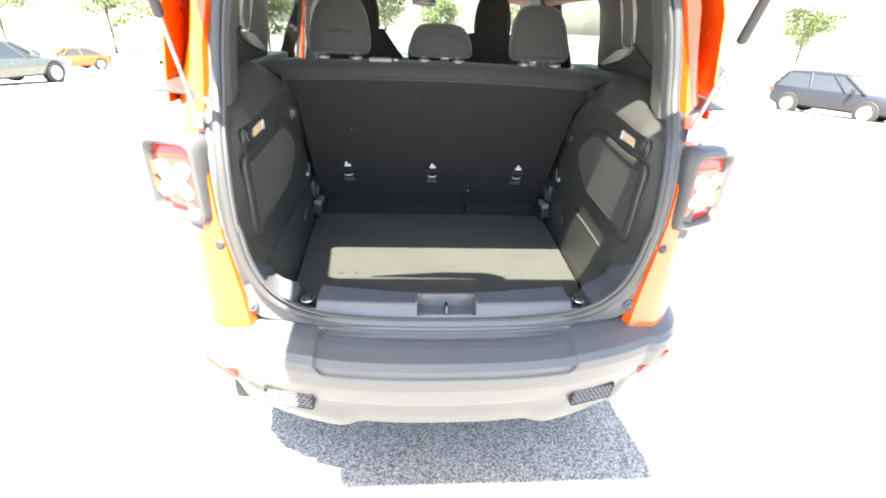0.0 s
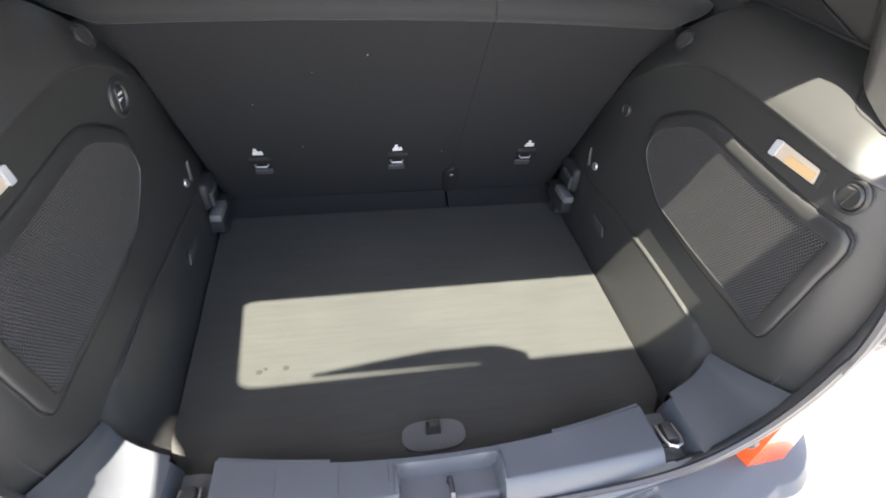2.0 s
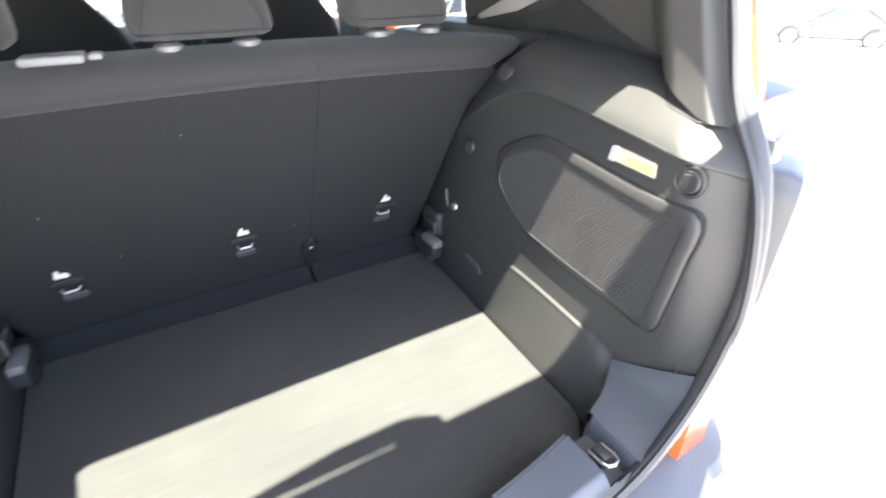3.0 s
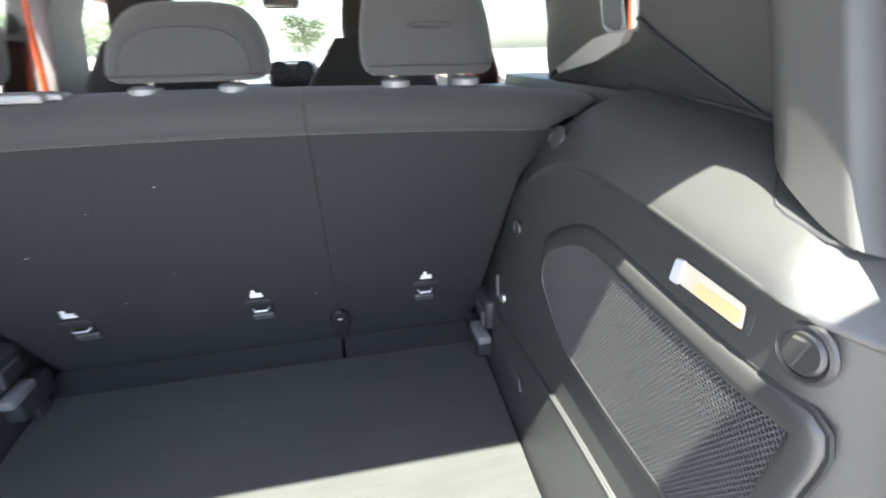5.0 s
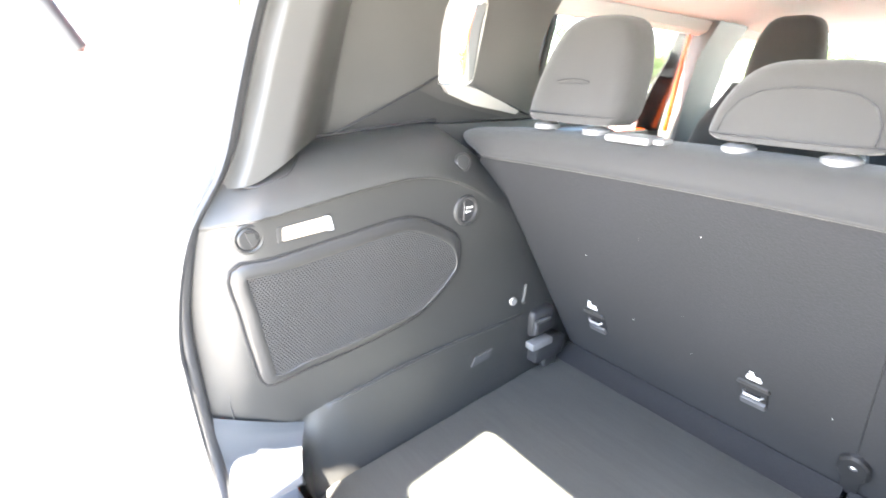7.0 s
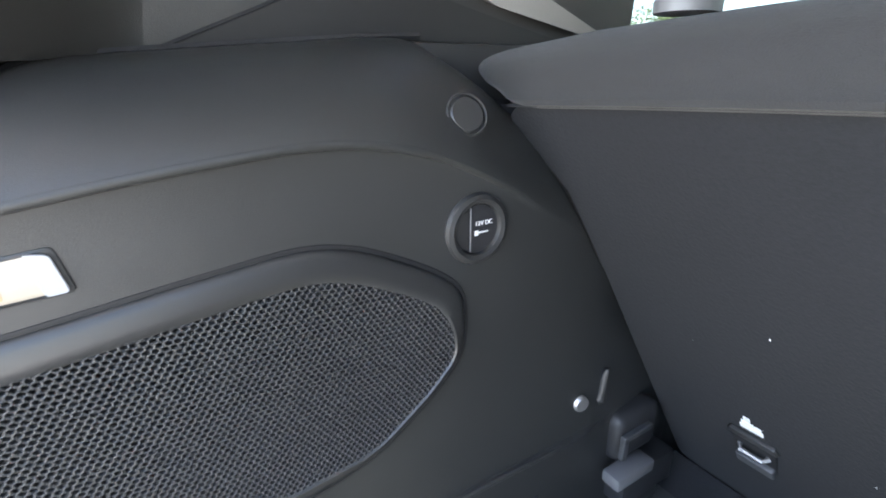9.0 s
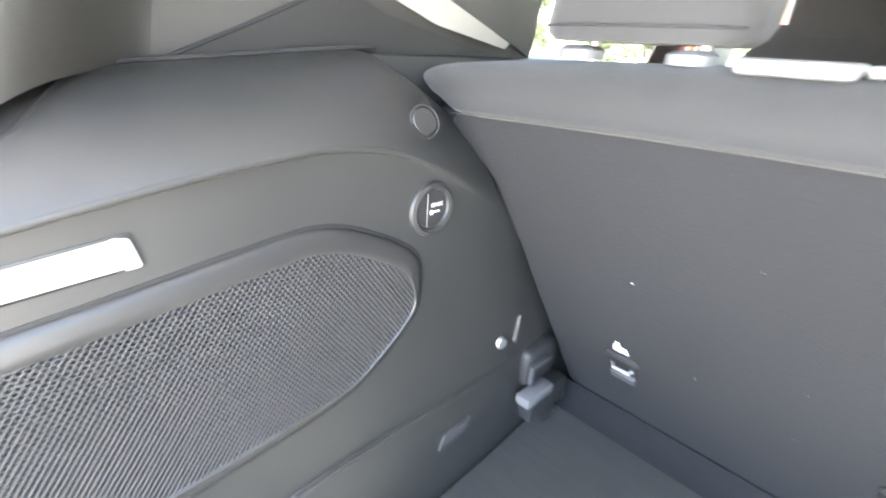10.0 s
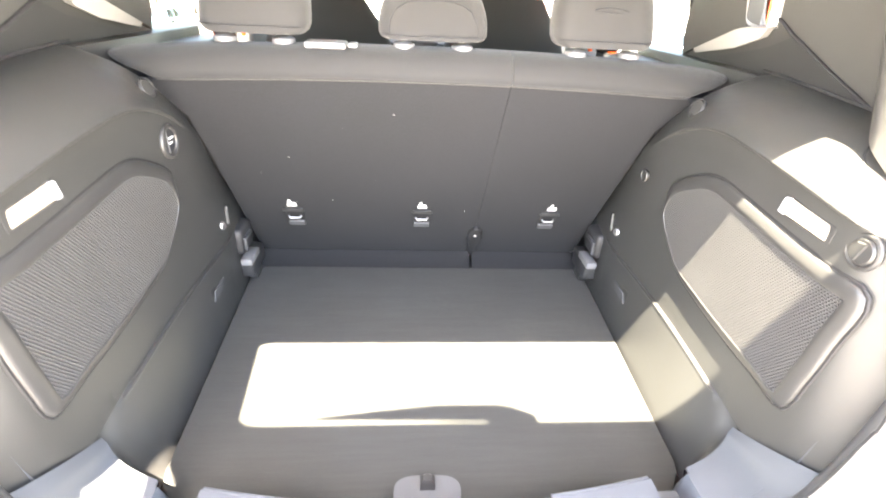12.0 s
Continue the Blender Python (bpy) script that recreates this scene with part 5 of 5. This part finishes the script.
def rest(parent, place, w0, w1, h, d, label, post_x, lean=0.06, low=False):
    shape = (place, w0, w1, h, d, lean)
    ob = part("headrest", pad(*shape), RESTCLOTH, parent, label)
    if low:
        line = [(-0.80, 0.10), (-0.78, 0.30), (-0.70, 0.50), (-0.52, 0.62), (-0.25, 0.66), (0.0, 0.67), (0.25, 0.66), (0.52, 0.62), (0.70, 0.50), (0.78, 0.30), (0.80, 0.10)]
    else:
        line = [(-0.34, 0.385), (-0.20, 0.405), (0.0, 0.415), (0.20, 0.405), (0.34, 0.385)]
        part("stitch", sweep([pad_face(*shape, -0.30 + 0.06 * k, 0.365) for k in range(11)], 0.0007, 5), RUBBER, ob)
    part("seam", sweep([pad_face(*shape, f, t) for f, t in line], 0.0011, 5), RUBBER, ob)
    part("bottom_seam", sweep([pad_face(*shape, -0.93 + 1.86 * k / 16, 0.075) for k in range(17)], 0.0014, 5), RUBBER, ob)
    y, z = place[1], place[2]
    for s in (-1, 1):
        part("post", sweep([(place[0] + s * post_x, y, z - 0.06), (place[0] + s * post_x, y, z + 0.03)], 0.006, 8), CHROME, ob, "chrome headrest post")
        part("post_guide", moved(disc((0, 0, 0), (0, 0, 1), 0.013, 0.012, 24, 0.004), Matrix.Translation((place[0] + s * post_x, y - 0.022, z - 0.016)) @ Matrix.Diagonal((1.55, 1.9, 1, 1))), GUIDE, ob, "light grey post guide")
    return ob


rest(rear_seat, (-0.327, 0.705, 1.341), 0.098, 0.078, 0.170, 0.105, "tall charcoal cloth headrest", 0.052)
rest(rear_seat, (0.000, 0.705, 1.341), 0.103, 0.090, 0.100, 0.095, "low charcoal cloth headrest", 0.055, low=True)
rest(rear_seat, (0.328, 0.705, 1.341), 0.098, 0.078, 0.168, 0.105, "tall charcoal cloth headrest", 0.052)
handle = part("release_handle", box(-0.232, -0.158, 0.640, 0.690, 1.322, 1.334, 0.005), GUIDE, rear_seat, "light grey seat release")
part("release_button", box(-0.155, -0.138, 0.645, 0.675, 1.325, 1.333, 0.003), GUIDE, handle)

rnd = random.Random(7)
lint = []
for _ in range(9):
    x, z = rnd.uniform(-0.40, 0.12), rnd.uniform(0.90, 1.22)
    a, q = rnd.uniform(0, 3.1), rnd.uniform(0.0008, 0.0022)
    n = len(lint) * 4
    lint.append([on_seat(x + q * math.cos(a), z + q * math.sin(a), 0.0012), on_seat(x - 0.0006 * math.sin(a), z + 0.0006 * math.cos(a), 0.0018),
                 on_seat(x - q * math.cos(a), z - q * math.sin(a), 0.0012), on_seat(x + 0.0006 * math.sin(a), z - 0.0006 * math.cos(a), 0.0008)])
tagged(part("lint", ([p for q in lint for p in q], [(4 * i, 4 * i + 1, 4 * i + 2, 4 * i + 3) for i in range(len(lint))]), WHITEPRINT, backs["wide"], "white lint specks on the felt", smooth=False), kind="stuff")

# ---------------------------------------------------------------- cargo floor
def floor_point(u, v):
    y = 0.140 + (0.924 - 0.140) * v
    w = floor_half(y) - 0.050 * smoothstep(0.25, 0.16, y)
    return (-w + 2 * w * u, y, FLOOR_Z + 0.0015 * noise.noise((u * 9, v * 9, 0)))


cargo_floor = part("cargo_floor_board", sheet(floor_point, 40, 34, 0.02, (0, 0, -1)), CARPET)
tagged(cargo_floor, "dark ribbed carpet cargo floor board with a sunlit patch", "floor board")
part("floor_handle", join(loft([[Vector((x, y, z)) for x, y in [(-0.006 + 0.055 * math.copysign(abs(math.cos(a)) ** 0.6, math.cos(a)), 0.206 + 0.028 * math.copysign(abs(math.sin(a)) ** 0.8, math.sin(a))) for a in (2 * math.pi * k / 28 for k in range(28))]] for z in (0.699, 0.707)])), FLANGE, cargo_floor, "grey floor handle plate")
part("handle_knob", loft([[Vector((-0.006 + q * x, 0.214 + q * y, z)) for x, y in ((-0.012, -0.008), (0.012, -0.008), (0.012, 0.008), (0.0, 0.012), (-0.012, 0.008))] for q, z in ((1, 0.705), (1, 0.722), (0.6, 0.728))]), PLASTIC, cargo_floor, "black floor knob")


for x, y, r in ((-0.268, 0.388, 0.006), (-0.317, 0.384, 0.006), (-0.306, 0.390, 0.004)):
    part("stain", disc((x, y, FLOOR_Z + 0.0008), (0, 0, 1), r, 0.0009, 14, 0.0006), STAIN, cargo_floor, "small dark spot on the carpet")


# ---------------------------------------------------------------- front seats
def front_seat(x):
    ob = thing("front_seat", "dark grey cloth front seat with a tall headrest", "car seat", (x, 1.75, 0.46), group="front seats")
    rings = []
    for t in range(12):
        q = t / 11
        z = 0.70 + 0.71 * q
        y = 1.86 - 0.22 * q
        w = 0.24 * (1 - 0.42 * smoothstep(0.72, 1.0, q)) * (1 if q < 0.95 else 0.85)
        d = 0.13 * (1 - 0.5 * smoothstep(0.8, 1.0, q))
        rings.append([Vector((x + w * math.copysign(abs(math.cos(a)) ** 0.5, math.cos(a)), y + d / 2 * math.copysign(abs(math.sin(a)) ** 0.6, math.sin(a)), z)) for a in (2 * math.pi * k / 24 for k in range(24))])
    part("backrest", loft(rings), RESTCLOTH, ob)
    part("seat", box(x - 0.25, x + 0.25, 1.85, 2.32, 0.46, 0.72, 0.06, 3), CLOTH, ob)
    hr = part("headrest", pad((x, 1.655, 1.388), 0.092, 0.082, 0.20, 0.10, 0.02), RESTCLOTH, ob, "tall charcoal cloth headrest")
    for s in (-1, 1):
        part("post", sweep([(x + s * 0.06, 1.655, 1.32), (x + s * 0.06, 1.655, 1.42)], 0.006, 8), CHROME, hr, "chrome headrest post")


front_seat(-0.345)
front_seat(0.318)


# ---------------------------------------------------------------- other cars in the car park
def parked_car(name, label, paint, place, turn, length=4.5, width=1.8, height=1.45, tall=False):
    ob = thing(name, label, "car", (0, 0, 0), group="parked cars")
    L, w = length / 2, width / 2
    belt = 0.98 if tall else 0.90
    nose = 0.86 if tall else 0.74
    # stations along the car: place, underside, shoulder height, half width
    st = [(-L, 0.48, belt - 0.20, 0.72), (-L + 0.06, 0.36, belt - 0.04, 0.86), (-L + 0.3, 0.27, belt, 0.96), (-L + 1.0, 0.25, belt, 1.0), (0, 0.25, belt - 0.01, 1.0),
          (L - 1.35, 0.25, belt - 0.03, 1.0), (L - 0.9, 0.25, belt - 0.07, 0.98), (L - 0.35, 0.27, nose, 0.93), (L - 0.08, 0.34, nose - 0.10, 0.82), (L, 0.44, nose - 0.24, 0.66)]
    rings = []
    for y, z0, z1, q in st:
        h = z1 - z0
        half = [(0.0, z0), (0.80, z0), (0.95, z0 + 0.12 * h), (1.0, z0 + 0.42 * h), (0.985, z0 + 0.72 * h), (0.93, z0 + 0.94 * h), (0.80, z1), (0.0, z1 + 0.025)]
        rings.append([Vector((x * q * w, y, z)) for x, z in half] + [Vector((-x * q * w, y, z)) for x, z in half[-2:0:-1]])
    part("body", loft(rings), paint, ob)
    # the cabin: glass all round under a painted roof
    if tall:
        g = [(-L + 0.14, belt - 0.02), (-L + 0.50, height - 0.07), (L - 1.95, height - 0.07), (L - 1.10, belt - 0.05)]
    else:
        g = [(-L + 0.55, belt - 0.02), (-L + 1.30, height - 0.07), (L - 2.10, height - 0.07), (L - 1.30, belt - 0.05)]
    wb, wt = w * 0.90, w * 0.70
    low = [Vector((x, y, z)) for x, y, z in ((-wb, g[0][0], g[0][1]), (wb, g[0][0], g[0][1]), (wb, g[3][0], g[3][1]), (-wb, g[3][0], g[3][1]))]
    top = [Vector((x, y, z)) for x, y, z in ((-wt, g[1][0], g[1][1]), (wt, g[1][0], g[1][1]), (wt, g[2][0], g[2][1]), (-wt, g[2][0], g[2][1]))]
    part("glasshouse", loft([round_outline(low, 0.12, 3), round_outline(top, 0.12, 3)]), CARGLASS, ob, "dark car windows")
    grow = lambda q, dz: round_outline([Vector((p.x * q, (p.y - (g[1][0] + g[2][0]) / 2) * q + (g[1][0] + g[2][0]) / 2, p.z + dz)) for p in top], 0.16, 4)
    part("roof", loft([grow(1.03, -0.03), grow(1.03, 0.01), grow(0.95, 0.045), grow(0.6, 0.07)]), paint, ob)
    for a, b in zip(low, top):
        part("pillar", sweep([a, b], 0.045, 6), paint, ob)
    for side in (-1, 1):
        for f in (0.42, 0.80):
            a, b = low[1].lerp(low[2], f), top[1].lerp(top[2], f)
            part("pillar", sweep([Vector((side * a.x, a.y, a.z)), Vector((side * b.x, b.y, b.z))], 0.035, 6), paint, ob)
        for y in (-L + 0.85, L - 0.92):
            part("wheel_arch", disc((side * (w - 0.20), y, 0.35), (side, 0, 0), 0.40, 0.205, 28, 0.02), TYRE, ob, "black wheel arch")
            wh = part("wheel", disc((side * (w - 0.20), y, 0.33), (side, 0, 0), 0.33, 0.22, 28, 0.03), TYRE, ob, "black tyre")
            part("rim", disc((side * (w + 0.01), y, 0.33), (side, 0, 0), 0.235, 0.02, 20, 0.01), WHEELMETAL, wh, "bright alloy rim")
        part("tail_light", box(side * w * 0.78 - 0.12, side * w * 0.78 + 0.12, -L - 0.005, -L + 0.16, belt - 0.24, belt - 0.08, 0.03), REDLENS, ob, "red tail light")
        part("headlight", box(side * w * 0.70 - 0.14, side * w * 0.70 + 0.14, L - 0.22, L - 0.03, nose - 0.22, nose - 0.10, 0.03), WHITELENS, ob, "clear headlight")
        part("door_mirror", box(side * (w + 0.06) - 0.08, side * (w + 0.06) + 0.08, g[3][0] - 0.45, g[3][0] - 0.33, belt - 0.02, belt + 0.12, 0.03), paint, ob)
    ob.matrix_basis = Matrix.Translation((place[0], place[1], ground_height(*place[:2]))) @ Matrix.Rotation(radians(turn), 4, "Z")
    return ob


CARGLASS = material("dark car glass", (0.03, 0.035, 0.04), rough=0.08, wear=0.1, coat=0.5)
WHEELMETAL = material("alloy rim metal", (0.65, 0.65, 0.66), rough=0.3, metal=0.8, wear=0.1)
P_BLACK = material("dark blue-black car paint", (0.012, 0.014, 0.020), rough=0.4, wear=0.1, coat=0.15)
P_SILVER = material("dark grey car paint", (0.10, 0.11, 0.10), rough=0.25, metal=0.4, wear=0.1, coat=0.8)
P_WHITE = material("white car paint", (0.78, 0.78, 0.78), rough=0.3, wear=0.05, coat=0.6)
P_RED = material("red car paint", (0.45, 0.02, 0.02), rough=0.25, wear=0.08, coat=0.8)
P_TEAL = material("pale blue car paint", (0.20, 0.42, 0.48), rough=0.3, wear=0.08, coat=0.6)
parked_car("parked_suv", "dark blue-black parked SUV with bright wheels", P_BLACK, (16.6, 17.2, 0), 208, 4.4, 1.8, 1.6, True)
parked_car("parked_sedan", "dark grey parked sedan in full sun", P_SILVER, (-13.8, 16.8, 0), -10, 4.6)
parked_car("parked_coupe", "bright orange parked coupe in full sun", ORANGE, (-21.5, 32.5, 0), 150, 4.8, 1.85, 1.38)
parked_car("parked_sedan", "white parked sedan behind a grey one", P_WHITE, (-19.0, 25.0, 0), -15, 4.6)
parked_car("parked_suv", "pale blue parked SUV far off", P_TEAL, (-20.5, 46.0, 0), 0, 4.6, 1.85, 1.65, True)
parked_car("parked_suv", "white parked off-roader with a dark roof", P_WHITE, (13.7, 23.5, 0), 100, 4.2, 1.85, 1.75, True)
parked_car("parked_sedan", "white parked car seen through the side window", P_WHITE, (10.2, 33.0, 0), 70, 4.5)
parked_car("parked_sedan", "red parked car far off", P_RED, (8.6, 39.0, 0), 80, 4.5)
for i, (x, y, p, lab) in enumerate(((-5.5, 32, P_WHITE, "white parked car ahead"), (-1.8, 34, P_SILVER, "grey parked car ahead"), (2.4, 33, P_WHITE, "white parked car ahead"), (5.6, 35, P_BLACK, "black parked car ahead"),
                                    (-26, 12, P_WHITE, "white parked car far to the side"), (24, 10, P_SILVER, "grey parked car far to the side"))):
    parked_car("parked_sedan", lab, p, (x, y, 0), 90 if abs(x) < 7 else 20, 4.5)


# ---------------------------------------------------------------- trees
def tree_mesh(seed, height, spread):
    rnd = random.Random(seed)
    wood = [sweep([(0, 0, -0.1), (0.05, 0, height * 0.25), (-0.05, 0.08, height * 0.5), (0.1, 0, height * 0.8)], [0.22, 0.17, 0.11, 0.03], 8)]
    tips = []
    for k in range(14):
        a = k * 2.4 + rnd.uniform(-0.4, 0.4)
        z0 = height * rnd.uniform(0.3, 0.7)
        r = spread * rnd.uniform(0.55, 1.0) * (1.15 - z0 / height * 0.5)
        end = Vector((r * math.cos(a), r * math.sin(a), z0 + height * rnd.uniform(0.08, 0.3)))
        mid = Vector((0, 0, z0)).lerp(end, 0.5) + Vector((0, 0, 0.25))
        wood.append(sweep([(0, 0, z0), mid, end], [0.08, 0.05, 0.015], 5))
        tips += [mid, end, mid.lerp(end, 0.5)]
    tips += [Vector((0, 0, height * q)) for q in (0.75, 0.85, 0.95)]
    vs, fs = [], []
    for tip in tips:
        for _ in range(85):
            d = Vector((rnd.gauss(0, 1), rnd.gauss(0, 1), rnd.gauss(0, 0.7)))
            c = tip + d * spread * 0.17
            u = Vector((rnd.uniform(-1, 1), rnd.uniform(-1, 1), rnd.uniform(-1, 1))).normalized()
            v = u.orthogonal().normalized()
            q = rnd.uniform(0.09, 0.19)
            n = len(vs)
            vs += [c - u * q, c + v * q * 0.55, c + u * q, c - v * q * 0.55]
            fs.append((n, n + 1, n + 2, n + 3))
    return join(*wood), (vs, fs)


def make_tree(seed, height, spread):
    ob = thing("tree", "leafy green tree at the edge of the car park", "tree", (0, 0, 0), group="trees round the car park")
    wood, leaves = tree_mesh(seed, height, spread)
    part("trunk", wood, BARK, ob)
    tagged(part("crown", leaves, LEAF, ob, smooth=False), kind="stuff")
    return ob


kinds = [make_tree(1, 9.0, 3.4), make_tree(2, 7.5, 3.0), make_tree(3, 10.5, 3.8)]
spots = [(-24, 52), (-30, 54), (-36, 48), (-20, 62), (-44, 40), (-12, 66), (-3, 64), (4, 67), (12, 66), (47, 58), (52, 44), (-50, 28), (-26, 66), (-15, 56)]
for i, (x, y) in enumerate(spots):
    m = Matrix.Translation((x, y, ground_height(x, y))) @ Matrix.Rotation(i * 1.7, 4, "Z")
    if i < 3:
        kinds[i].matrix_basis = m
    else:
        copy_thing(kinds[i % 3], m)
